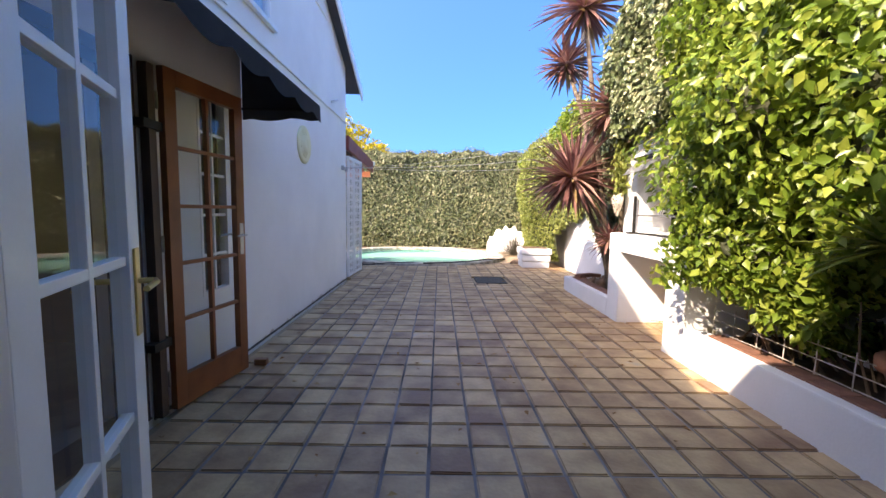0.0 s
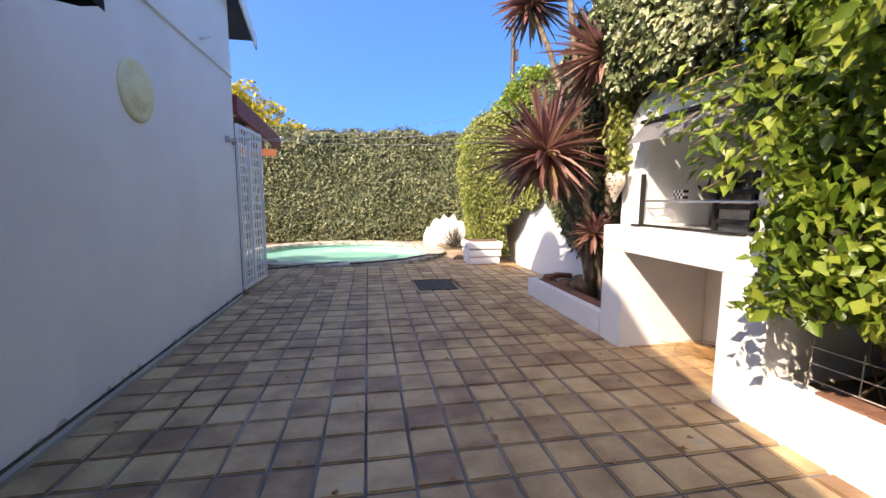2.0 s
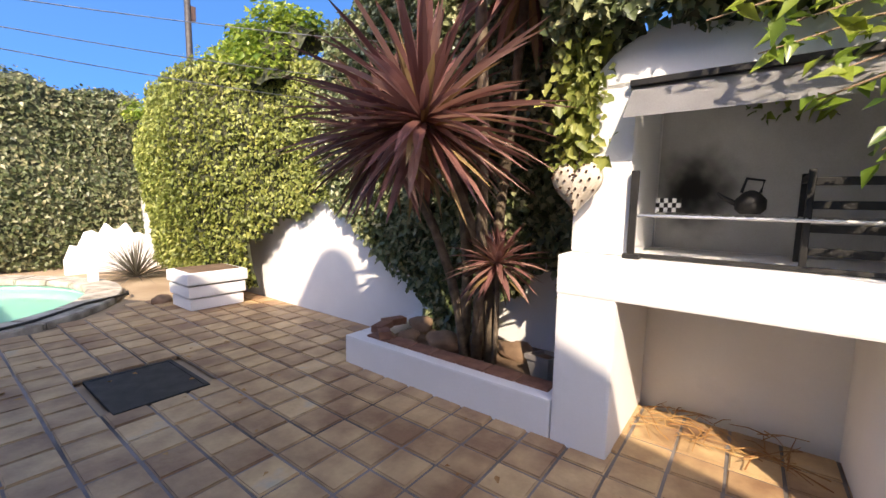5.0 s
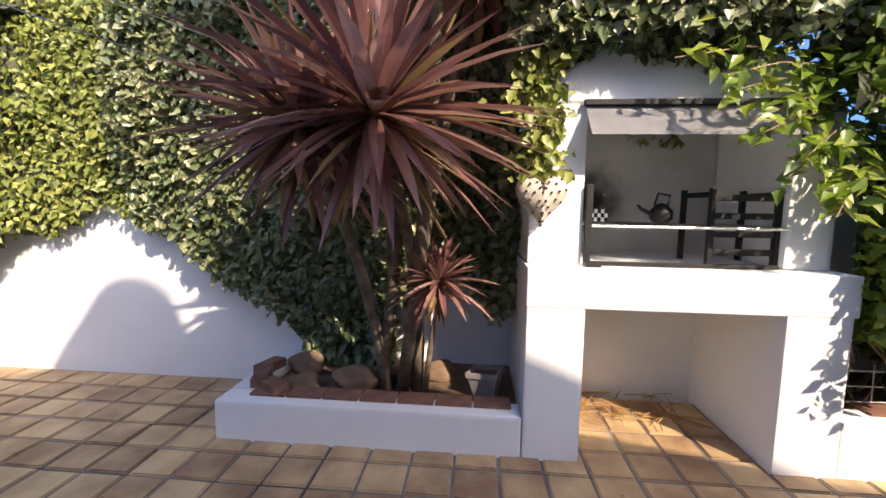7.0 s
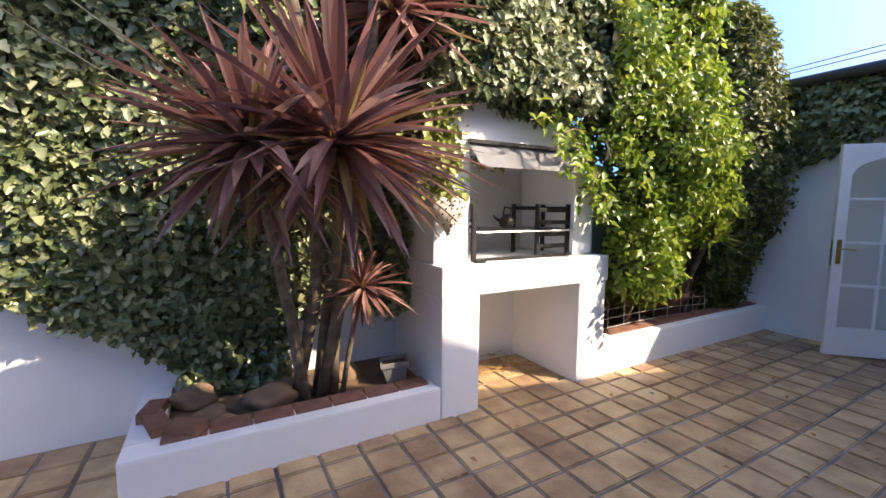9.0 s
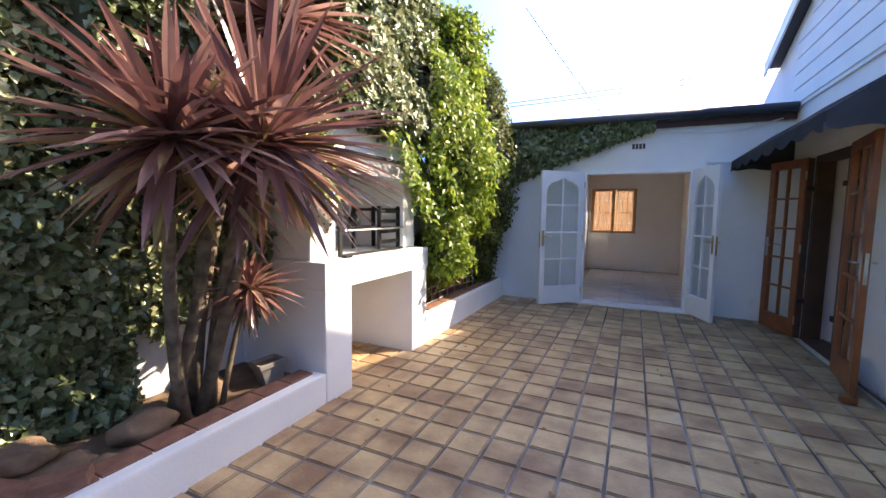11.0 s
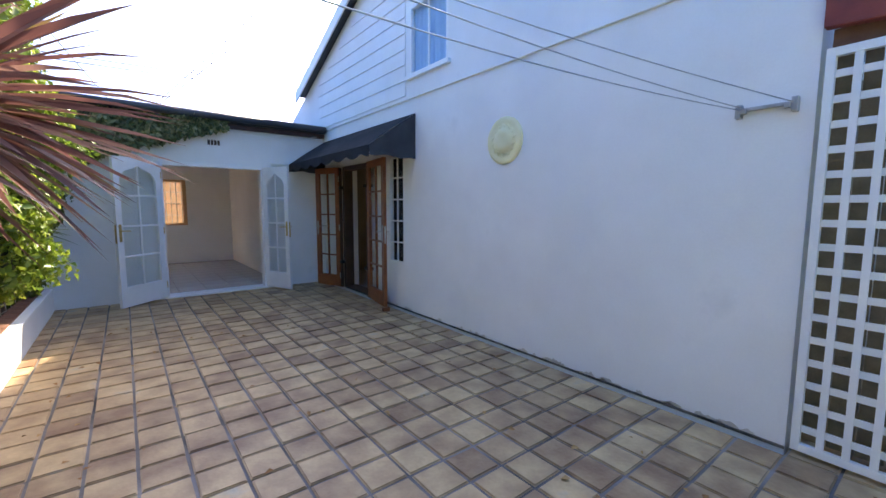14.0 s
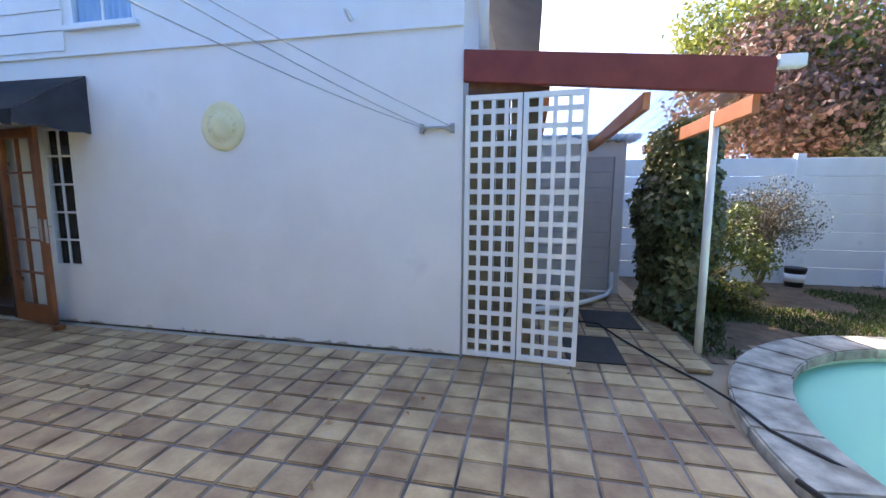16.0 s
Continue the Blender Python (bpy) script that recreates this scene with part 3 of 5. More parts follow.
def framed_window(name, y0, y1, z0, z1, bars_y, bars_z, label, curtain=None, curtain_label=""):
    """A window set into the house wall, with frame, bars, glass."""
    w = thing(name, (WX - 0.02, (y0 + y1) / 2, z0), label, "window", kind="structure")
    h, hw = z1 - z0, (y1 - y0) / 2
    parts = [((-0.03, -hw, 0), (0.024, -hw + 0.03, h)), ((-0.03, hw - 0.03, 0), (0.024, hw, h)), ((-0.03, -hw + 0.031, 0), (0.024, hw - 0.031, 0.03)), ((-0.03, -hw + 0.031, h - 0.03), (0.024, hw - 0.031, h))]
    boxes("frame", parts, GLOSSWHITE, w)
    inner = [((-0.004, -hw + b * 2 * hw - 0.012, 0.031), (0.012, -hw + b * 2 * hw + 0.012, h - 0.031)) for b in bars_y]
    inner += [((-0.003, -hw + 0.031, b * h - 0.011), (0.010, hw - 0.031, b * h + 0.011)) for b in bars_z]
    boxes("glazing_bar", inner, GLOSSWHITE, w, 0.002)
    pane((-0.003, -hw + 0.04, 0.04), (0.003, hw - 0.04, h - 0.04), GLASS, w)
    if curtain:
        bm = bmesh.new()
        prev = None
        for i in range(61):
            y = -hw + i / 60 * 2 * hw
            x = -0.07 + 0.022 * math.sin(i * 0.95) + 0.01 * math.sin(i * 0.37)
            cur = (bm.verts.new((x, y, -0.05)), bm.verts.new((x, y, h + 0.05)))
            if prev:
                bm.faces.new((prev[0], cur[0], cur[1], prev[1]))
            prev = cur
        c = tagged(finish(bm, "curtain", curtain, None, True), curtain_label, "curtain")
        c.location = w.location
    return w


framed_window("window_upper", *UPWIN, [0.5], [], "white framed upper window with blue curtains behind", CURTAIN, "pale blue curtain hanging behind the window")
framed_window("window_low", *LOWWIN, [0.5], [0.2, 0.4, 0.6, 0.8], "tall narrow white window with small panes", DARKCURTAIN, "dark grey brown curtain hanging behind the narrow window")
box("sill_upper", (WX + 0.002, UPWIN[0] - 0.06, UPWIN[2] - 0.05), (WX + 0.05, UPWIN[1] + 0.06, UPWIN[2] - 0.002), GLOSSWHITE)["kind"] = "structure"

# garden room: wall with double doors, roof, inside
FD = (0.32, 1.86, 0.03, 2.14)
wall("wall_garden_room", "y", LY, -0.22, WX + 0.001, 4.3, -0.1, 2.74, [FD], PAINT)
box("floor_garden_room", (WX + 0.001, -3.2, -0.1), (4.3, LY - 0.221, 0.028), MORTAR, bevel=0)["kind"] = "structure"
wall("wall_garden_room_back", "y", -3.0, -0.2, WX + 0.001, 4.3, 0.03, 2.7, [(1.05, 2.12, 0.98, 2.1)], INTERIOR)
wall("wall_garden_room_side", "x", 2.2, 0.15, -2.999, LY - 0.221, 0.03, 2.7, [], INTERIOR)
wall("wall_garden_room_west", "x", 0.05, -0.15, -2.999, 0.1, 0.03, 2.7, [], INTERIOR)
tagged(box("wall_garden_room_lining", (WX + 0.002, -2.999, 0.03), (WX + 0.02, LY - 0.23, 2.7), INTERIOR), kind="structure")
box("ceiling_garden_room", (WX + 0.021, -2.999, 2.45), (2.199, LY - 0.221, 2.5), INTERIOR)["kind"] = "structure"
box("roof_garden_room", (WX + 0.003, -3.5, 2.80), (4.4, LY + 0.12, 2.92), ROOF, bevel=0.02)["kind"] = "structure"
box("fascia_garden_room", (WX + 0.003, LY + 0.03, 2.72), (4.4, LY + 0.055, 2.797), mat("dark_maroon_fascia", (0.05, 0.022, 0.024), (0.08, 0.035, 0.035), 0.6, 4.0, 0.1))["kind"] = "structure"
tube("gutter", [(WX + 0.03, LY + 0.18, 2.86), (4.4, LY + 0.18, 2.9)], 0.06, ROOF, sides=12)["kind"] = "structure"
box("lintel_band", (0.2, LY + 0.002, 2.19), (WX + 0.02, LY + 0.03, 2.23), PAINT)["kind"] = "structure"
doorframe = thing("door_frame_garden_room", (1.09, LY, 0), "white painted frame of the garden double doors", "door frame", kind="structure")
boxes("frame", [((-0.77, -0.16, 0.03), (-0.71, 0.015, 2.14)), ((0.71, -0.16, 0.03), (0.77, 0.015, 2.14)), ((-0.709, -0.16, 2.08), (0.709, 0.015, 2.14)), ((-0.9, -0.16, 0.0), (0.9, 0.06, 0.029))], GLOSSWHITE, doorframe)
# vent bricks above
vent = thing("air_vent", (1.08, LY, 2.48), "small white louvred air vent in the wall", "vent")
boxes("vent_frame", [((-0.1, 0.001, -0.05), (0.1, 0.012, -0.04)), ((-0.1, 0.001, 0.04), (0.1, 0.012, 0.05))] + [((-0.1 + i * 0.047, 0.001, -0.039), (-0.09 + i * 0.047, 0.012, 0.039)) for i in range(5)], PAINT, vent)
# dark sheet on the wall face, coloured as the shade between the louvres
box("vent_shade_sheet", (-0.09, 0.0005, -0.039), (0.09, 0.004, 0.039), DARKWOOD, vent, 0)
wl = thing("wall_lamp", (0.98, LY + 0.05, 2.72), "small white outdoor wall lamp with its cable", "lamp")
bm = bmesh.new()
lathe(bm, [(0.02, 0), (0.045, 0.01), (0.05, 0.04), (0.03, 0.075), (0.005, 0.085)], 16)
finish(bm, "lamp_body", GLOSSWHITE, wl, True).location = (0, 0.06, 0)
tube("arm", [(0, -0.03, 0.02), (0, 0.05, 0.03)], 0.012, GLOSSWHITE, wl)
tube("cable", [(0, 0, 0), (-0.25, 0, -0.06), (-0.6, 0, -0.07), (-1.1, 0.0, -0.1), (-1.6, 0.02, 0.02)], 0.007, GLOSSWHITE, wl)
# window at the back of the room
bw = thing("window_garden_room", (1.585, -3.03, 0.98), "orange varnished wooden window with burglar bars", "window", kind="structure")
bw.scale = (1.39, 1.0, 1.0)
boxes("frame", [((-0.385, -0.1, 0), (-0.33, 0.04, 1.12)), ((0.33, -0.1, 0), (0.385, 0.04, 1.12)), ((-0.329, -0.1, 0), (0.329, 0.04, 0.06)), ((-0.329, -0.1, 1.06), (0.329, 0.04, 1.12)), ((-0.03, -0.1, 0.061), (0.03, 0.03, 1.059)), ((-0.329, -0.08, 0.5), (-0.031, -0.04, 0.54)), ((0.031, -0.08, 0.5), (0.329, -0.04, 0.54))], PALEWOOD, bw)
boxes("burglar_bar", [((-0.32 + i * 0.08, 0.0, 0.06), (-0.31 + i * 0.08, 0.01, 1.06)) for i in range(9) if i != 4] + [((-0.33, 0.011, 0.25 + k * 0.28), (0.33, 0.02, 0.26 + k * 0.28)) for k in range(3)], GLOSSWHITE, bw, 0.002)
pane((-0.33, -0.063, 0.06), (0.33, -0.057, 1.06), GLASS, bw)
tagged(box("wall_neighbour", (-1.0, -6.1, 0), (4.3, -5.95, 2.6), PALEWOOD), kind="structure")


def door_leaf(name, hinge, tip, z0, h, thick, material, label, rows=5, arch=False, stile=0.09, bottom=0.2, handle=BRASS, columns=2):
    """A glazed door leaf that stands open, with its hinge and its free edge over those two places."""
    hx, hy = hinge
    d = Vector((tip[0] - hx, tip[1] - hy))
    w = d.length
    e = thing(name, (hx, hy, z0), label, "door")
    e.rotation_euler = (0, 0, math.atan2(d.y, d.x))
    t = thick / 2
    top = h - 0.1
    parts = [((0, -t, 0), (stile, t, h)), ((w - stile, -t, 0), (w, t, h)), ((stile, -t, 0), (w - stile, t, bottom)), ((stile, -t, top), (w - stile, t, h))]
    boxes("frame", parts, material, e)
    iw = w - 2 * stile
    bars = [((stile + iw * (k + 1) / columns - 0.012, -t * 0.7, bottom), (stile + iw * (k + 1) / columns + 0.012, t * 0.7, top)) for k in range(columns - 1)]
    bars += [((stile, -t * 0.66, bottom + (top - bottom) * (k + 1) / rows - 0.012), (w - stile, t * 0.66, bottom + (top - bottom) * (k + 1) / rows + 0.012)) for k in range(rows - 1)]
    boxes("glazing_bar", bars, material, e, 0.003)
    if arch:
        # scalloped corners under the top rail
        bm = bmesh.new()
        for s in (0, 1):
            prof = [(0, top + 0.002), (0.0, top - 0.2), (0.035, top - 0.13), (0.09, top - 0.085), (iw * 0.42, top - 0.03), (iw * 0.5, top + 0.002)]
            ring = [[bm.verts.new((stile + (x if s == 0 else iw - x), y, z)) for x, z in prof] for y in (-t * 0.9, t * 0.9)]
            bm.faces.new(ring[0])
            bm.faces.new(ring[1][::-1])
            for k in range(len(prof)):
                j = (k + 1) % len(prof)
                bm.faces.new((ring[0][k], ring[0][j], ring[1][j], ring[1][k]))
        finish(bm, "arched_rail", material, e)
    pane((stile, -0.003, bottom), (w - stile, 0.003, top), GLASS, e)
    bm = bmesh.new()
    for s in (-1, 1):
        add_box(bm, (w - stile * 0.72, s * t, 0.92), (w - stile * 0.28, s * (t + 0.006), 1.16), 0.002)
        add_tube(bm, [(w - stile * 0.5, s * t, 1.07), (w - stile * 0.5, s * (t + 0.045), 1.07), (w - stile * 0.5 - 0.03, s * (t + 0.055), 1.07), (w - stile * 0.5 - 0.11, s * (t + 0.05), 1.065)], 0.008)
    add_box(bm, (w - 0.002, -0.012, 0.9), (w + 0.003, 0.012, 1.15), 0.001)
    finish(bm, "handle", handle, e)
    bm = bmesh.new()
    for z in (0.2, h / 2, h - 0.2):
        add_tube(bm, [(-0.006, t, z - 0.05), (-0.006, t, z + 0.05)], 0.008)
    finish(bm, "hinge", handle, e)
    return e


door_leaf("glazed_door", (0.335, LY + 0.03), (0.1, 2.035), 0.035, 2.08, 0.045, GLOSSWHITE, "white painted glazed garden door standing open", arch=True, bottom=0.28, rows=4)
door_leaf("glazed_door", (1.845, LY + 0.03), (2.4, 2.0), 0.035, 2.08, 0.045, GLOSSWHITE, "white painted glazed garden door standing open", arch=True, bottom=0.28, rows=4)
door_leaf("wooden_glazed_door", (-0.685, 3.37), (-0.57, 4.08), 0.03, 2.1, 0.045, BROWNWOOD, "varnished brown wooden glazed door standing open", rows=5, handle=STEEL)
door_leaf("wooden_glazed_door", (-0.7, 2.27), (-0.5, 1.72), 0.03, 2.1, 0.045, BROWNWOOD, "varnished brown wooden glazed door standing open", rows=5, handle=STEEL)
df = thing("door_frame_house", (WX, 2.775, 0), "dark stained wooden door frame in the house wall", "door frame", kind="structure")
boxes("frame", [((-0.14, -0.475, 0.03), (0.02, -0.41, 2.14)), ((-0.14, 0.41, 0.03), (0.02, 0.475, 2.14)), ((-0.14, -0.409, 2.07), (0.02, 0.409, 2.14))], DARKWOOD, df)
boxes("outer_post", [((0.021, 0.50, 0.02), (0.075, 0.56, 2.12)), ((0.021, -0.56, 0.02), (0.075, -0.50, 2.12))], DARKWOOD, df)
box("threshold", (WX - 0.2, 2.3, 0.031), (WX + 0.03, 3.25, 0.045), DARKWOOD)["kind"] = "structure"
boxes("strap", [((0.02, 0.44, z), (0.09, 0.62, z + 0.05)) for z in (0.45, 1.75)] + [((0.02, -0.62, z), (0.09, -0.44, z + 0.05)) for z in (0.45, 1.75)], SOOT, df)
lamp = thing("indoor_wall_lamp", (-3.46, 2.6, 1.8), "small glowing brass wall lamp in the dim room", "lamp")
bm = bmesh.new()
lathe(bm, [(0.02, 0), (0.07, 0.03), (0.09, 0.1), (0.06, 0.12)], 16)
finish(bm, "shade", LAMPGLOW, lamp, True)

# awning over the door
aw = thing("awning", (WX, 3.05, 2.1), "charcoal canvas awning with a scalloped valance", "awning")
A0, A1, OUT = -1.55, 1.5, 0.68
bm = bmesh.new()
nseg = 48
prev = None
for i in range(nseg + 1):
    y = A0 + (A1 - A0) * i / nseg
    sag = 0.012 * math.sin(i / nseg * math.pi * 4)
    scal = 0.09 + 0.055 * abs(math.cos(i / nseg * math.pi * 7))
    cur = [bm.verts.new(p) for p in ((0.005, y, 0.56), (OUT * 0.5, y, 0.34 + sag), (OUT, y, 0.10), (OUT + 0.005, y, 0.10 - scal))]
    if prev:
        for k in range(3):
            bm.faces.new((prev[k], cur[k], cur[k + 1], prev[k + 1]))
    prev = cur
bmesh.ops.solidify(bm, geom=bm.faces[:], thickness=0.004)
finish(bm, "canopy", CANVAS, aw)
for y in (A0, A1):
    bm = bmesh.new()
    pts = [(0.005, 0.56), (OUT, 0.10), (OUT, -0.02)] + [(OUT * (1 - k / 8), -0.0 - 0.035 * abs(math.cos(k / 8 * math.pi * 1.5))) for k in range(1, 8)] + [(0.005, -0.03)]
    low = pts[2:]
    rows = []
    for k, (x, z) in enumerate(low):
        up = 0.56 - (0.56 - 0.10) * (x - 0.005) / (OUT - 0.005) - 0.002
        rows.append([bm.verts.new((x, y + d, w)) for d in (-0.003, 0.003) for w in (z, up)])
    for p, q in zip(rows, rows[1:]):
        bm.faces.new((p[0], q[0], q[1], p[1]))
        bm.faces.new((p[2], p[3], q[3], q[2]))
        bm.faces.new((p[0], p[2], q[2], q[0]))
        bm.faces.new((p[1], q[1], q[3], p[3]))
    bm.faces.new((rows[0][0], rows[0][1], rows[0][3], rows[0][2]))
    bm.faces.new((rows[-1][0], rows[-1][2], rows[-1][3], rows[-1][1]))
    finish(bm, "side_panel", CANVAS, aw)
bm = bmesh.new()
add_tube(bm, [(0.0, A0 + 0.02, 0.06), (OUT - 0.04, A0 + 0.02, 0.06), (OUT - 0.04, A1 - 0.02, 0.06), (0.0, A1 - 0.02, 0.06)], 0.012)
finish(bm, "support_rail", SOOT, aw)

# plaster disc on the wall
disc = thing("wall_plaque", (WX, 6.15, 2.11), "round cream plaster sun plaque on the white wall", "plaque")
bm = bmesh.new()
lathe(bm, [(0.235, 0), (0.235, 0.015), (0.215, 0.03), (0.18, 0.022), (0.13, 0.024), (0.11, 0.045), (0.06, 0.055), (0.01, 0.05)], 40)
bmesh.ops.transform(bm, matrix=Matrix.Rotation(math.pi / 2, 4, "Y"), verts=bm.verts)
finish(bm, "disc", CREAM, disc, True)
bm = bmesh.new()
for k in range(14):
    a = k * math.tau / 14
    add_tube(bm, [(0.022, 0.125 * math.cos(a), 0.125 * math.sin(a)), (0.022, 0.165 * math.cos(a + 0.3), 0.165 * math.sin(a + 0.3))], 0.008, 0.005)
finish(bm, "ray_relief", CREAM, disc, True)

# boundary wall and end walls
wall("wall_boundary", "x", GX, 0.2, -4.0, 40.0, -0.1, 1.85, [], PAINT)
wall("wall_end", "y", 16.1, 0.2, -9.0, GX, -0.1, 1.85, [], PAINT)

# planter and braai
def planter(name, y0, y1, h, label, far_end=True):
    e = thing(name, (BX, (y0 + y1) / 2, 0), label, "planter", kind="structure")
    a, b = y0 - (y0 + y1) / 2, y1 - (y0 + y1) / 2
    parts = [((0, a, -0.05), (0.17, b, h))]
    if far_end:
        parts.append(((0.171, b - 0.17, -0.05), (GX - BX - 0.001, b, h)))
    bm = bmesh.new()
    for p, q in parts:
        add_box(bm, p, q, 0.018)
    finish(bm, "planter_wall", PAINT, e)
    box("soil", (0.172, a, -0.02), (GX - BX - 0.002, b - (0.171 if far_end else 0.0), h - 0.06), SOIL, e, 0)
    n = int((b - a) / 0.225)
    base = None
    for i in range(n):
        y = a + 0.05 + i * 0.225
        if y + 0.22 > b - 0.12:
            break
        if base is None:
            base = box("clay_edging", (0.085, 0, 0), (0.215, 0.215, 0.02), BRICKEDGE, e, 0.005)
            base.location = (0, y, h + 0.001 - 0.006)
        else:
            c = base.copy()
            scene.collection.objects.link(c)
            c.location = (0, y, h + 0.001 - 0.006)
    return e


planter("planter_far", 6.015, 7.8, 0.235, "low white plastered planter edged with red clay tiles")
planter("planter_near", LY + 0.001, 4.38, 0.31, "low white plastered planter edged with red clay tiles", False)

br = thing("braai", (BX, 5.2, 0), "white plastered built-in barbecue with a black grill niche", "barbecue", kind="structure")
bm = bmesh.new()
add_box(bm, (0.0, 0.5, -0.05), (0.86, 0.81, 0.865), 0.02)
add_box(bm, (0.0, -0.82, -0.05), (0.86, -0.5, 0.865), 0.02)
add_box(bm, (0.86, -0.82, -0.05), (0.895, 0.81, 2.3), 0)
add_box(bm, (-0.003, -0.84, 0.858), (0.859, 0.813, 1.075), 0.014)
finish(bm, "base", PAINT, br)
bm = bmesh.new()
add_box(bm, (0.15, 0.5, 1.076), (0.859, 0.8, 1.95), 0.025)
add_box(bm, (0.15, -0.8, 1.076), (0.859, -0.56, 1.95), 0.025)
finish(bm, "niche_side", PAINT, br)
# rounded chimney breast above
bm = bmesh.new()
prof = [(0.8, 1.951), (-0.8, 1.951), (-0.72, 2.08), (-0.5, 2.2), (-0.2, 2.28), (0.1, 2.3), (0.4, 2.25), (0.62, 2.14)]
a = [bm.verts.new((0.16, y, z)) for y, z in prof]
b = [bm.verts.new((0.859, y, z)) for y, z in prof]
bm.faces.new(a)
bm.faces.new(b[::-1])
for k in range(len(prof)):
    j = (k + 1) % len(prof)
    bm.faces.new((a[k], a[j], b[j], b[k]))
bmesh.ops.bevel(bm, geom=[e for e in bm.edges], offset=0.02, segments=2, affect="EDGES")
finish(bm, "chimney_breast", PAINT, br)
# sloping hood flap
bm = bmesh.new()
a = [bm.verts.new(p) for p in ((0.148, -0.69, 1.94), (0.148, 0.52, 1.94), (-0.02, 0.52, 1.76), (-0.02, -0.69, 1.76))]
bm.faces.new(a)
bmesh.ops.solidify(bm, geom=bm.faces[:], thickness=0.015)
finish(bm, "hood", HOODGREY, br)
box("flashing", (0.11, -0.7, 1.935), (0.149, 0.53, 1.965), SOOT, br)
boxes("grill_frame", [((0.12, 0.46, 1.08), (0.145, 0.495, 1.52)), ((0.12, -0.519, 1.08), (0.145, 0.459, 1.10)), ((0.05, 0.42, 1.077), (0.1, 0.5, 1.1))], SOOT, br)
box("soot_back", (0.845, -0.55, 1.08), (0.858, 0.49, 1.94), SOOTWALL, br, 0)
gr = thing("braai_grate", (BX + 0.45, 5.16, 1.3), "black steel cooking grate across the barbecue niche", "grate")
bm = bmesh.new()
for i in range(24):
    add_tube(bm, [(-0.3, -0.5 + i * 0.043, 0), (0.3, -0.5 + i * 0.043, 0)], 0.005, sides=5)
for x in (-0.3, 0.0, 0.3):
    add_tube(bm, [(x, -0.53, -0.008), (x, 0.5, -0.008)], 0.008, sides=6)
finish(bm, "grate_bars", STEEL, gr)
fg = thing("fire_grid", (BX + 0.2, 4.8, 1.082), "black iron rack standing in the barbecue niche", "rack")
for k in range(4):
    box("rack_bar", (0, -0.135, 0.06 + k * 0.1), (0.025, 0.185, 0.095 + k * 0.1), SOOT, fg)
for x, y in ((-0.01, -0.16), (-0.01, 0.186), (0.3, -0.16), (0.3, 0.186)):
    box("upright", (x, y, 0), (x + 0.035, y + 0.025, 0.43), SOOT, fg)
for y in (-0.16, 0.186):
    box("side_rail", (0.026, y, 0.38), (0.299, y + 0.025, 0.41), SOOT, fg)
kt = thing("kettle", (BX + 0.36, 5.2, 1.312), "small black iron kettle on the grate", "kettle")
bm = bmesh.new()
lathe(bm, [(0.035, 0), (0.055, 0.02), (0.055, 0.06), (0.03, 0.09), (0.01, 0.1)], 16)
add_tube(bm, [(0, 0.045, 0.04), (0, 0.1, 0.07), (0, 0.12, 0.09)], 0.012, 0.007)
add_tube(bm, [(0, -0.03, 0.09), (0, -0.04, 0.14), (0, 0.02, 0.15), (0, 0.035, 0.09)], 0.006)
finish(bm, "kettle_body", SOOT, kt, True)
kt.scale = (1.15, 1.15, 1.15)
tin = thing("checked_tin", (BX + 0.4, 5.56, 1.312), "black and white checked tin in the barbecue", "tin")
for i in range(6):
    for k in range(3):
        box("check", (-0.02, -0.06 + i * 0.02, k * 0.025), (0.02, -0.041 + i * 0.02, k * 0.025 + 0.024), GLOSSWHITE if (i + k) % 2 else SOOT, tin, 0)
# hanging heart
ht = thing("heart_ornament", (BX + 0.06, 5.95, 1.29), "whitewashed pierced wicker heart hanging on the barbecue", "ornament")
ht.scale = (1.3, 1.3, 1.3)
bm = bmesh.new()
cols = []
for i in range(33):
    a = i / 32 * math.tau
    y, z = 0.105 * 16 / 16 * math.sin(a) ** 3, (13 * math.cos(a) - 5 * math.cos(2 * a) - 2 * math.cos(3 * a) - math.cos(4 * a)) * 0.0075 + 0.12
    cols.append((y, z))
cy, cz = 0, 0.13
rows = []
for s, x in ((1.0, 0.0), (0.97, -0.02), (0.75, -0.04), (0.4, -0.052), (0.03, -0.056)):
    rows.append([bm.verts.new((x, cy + (y - cy) * s, cz + (z - cz) * s)) for y, z in cols[:-1]])
for a, b in zip(rows, rows[1:]):
    for k in range(32):
        bm.faces.new((a[k], a[(k + 1) % 32], b[(k + 1) % 32], b[k]))
bm.faces.new(rows[0])
finish(bm, "heart", CREAMWOOD, ht, True)
# dark beads drawn for the shade in the holes; the heart is solid
bm = bmesh.new()
for s in (0.9, 0.62, 0.32):
    for k in range(0, 32, 2 if s > 0.5 else 4):
        y, z = cols[k]
        d = {0.9: -0.03, 0.62: -0.05, 0.32: -0.056}[s]
        bmesh.ops.create_icosphere(bm, subdivisions=1, radius=0.006, matrix=Matrix.Translation((d, cy + (y - cy) * s, cz + (z - cz) * s)))
tagged(finish(bm, "piercing_shade", DARKWOOD, ht), kind="stuff")
tube("cord", [(0, 0, 0.21), (0.03, 0.0, 0.33)], 0.003, DARKWOOD, ht)
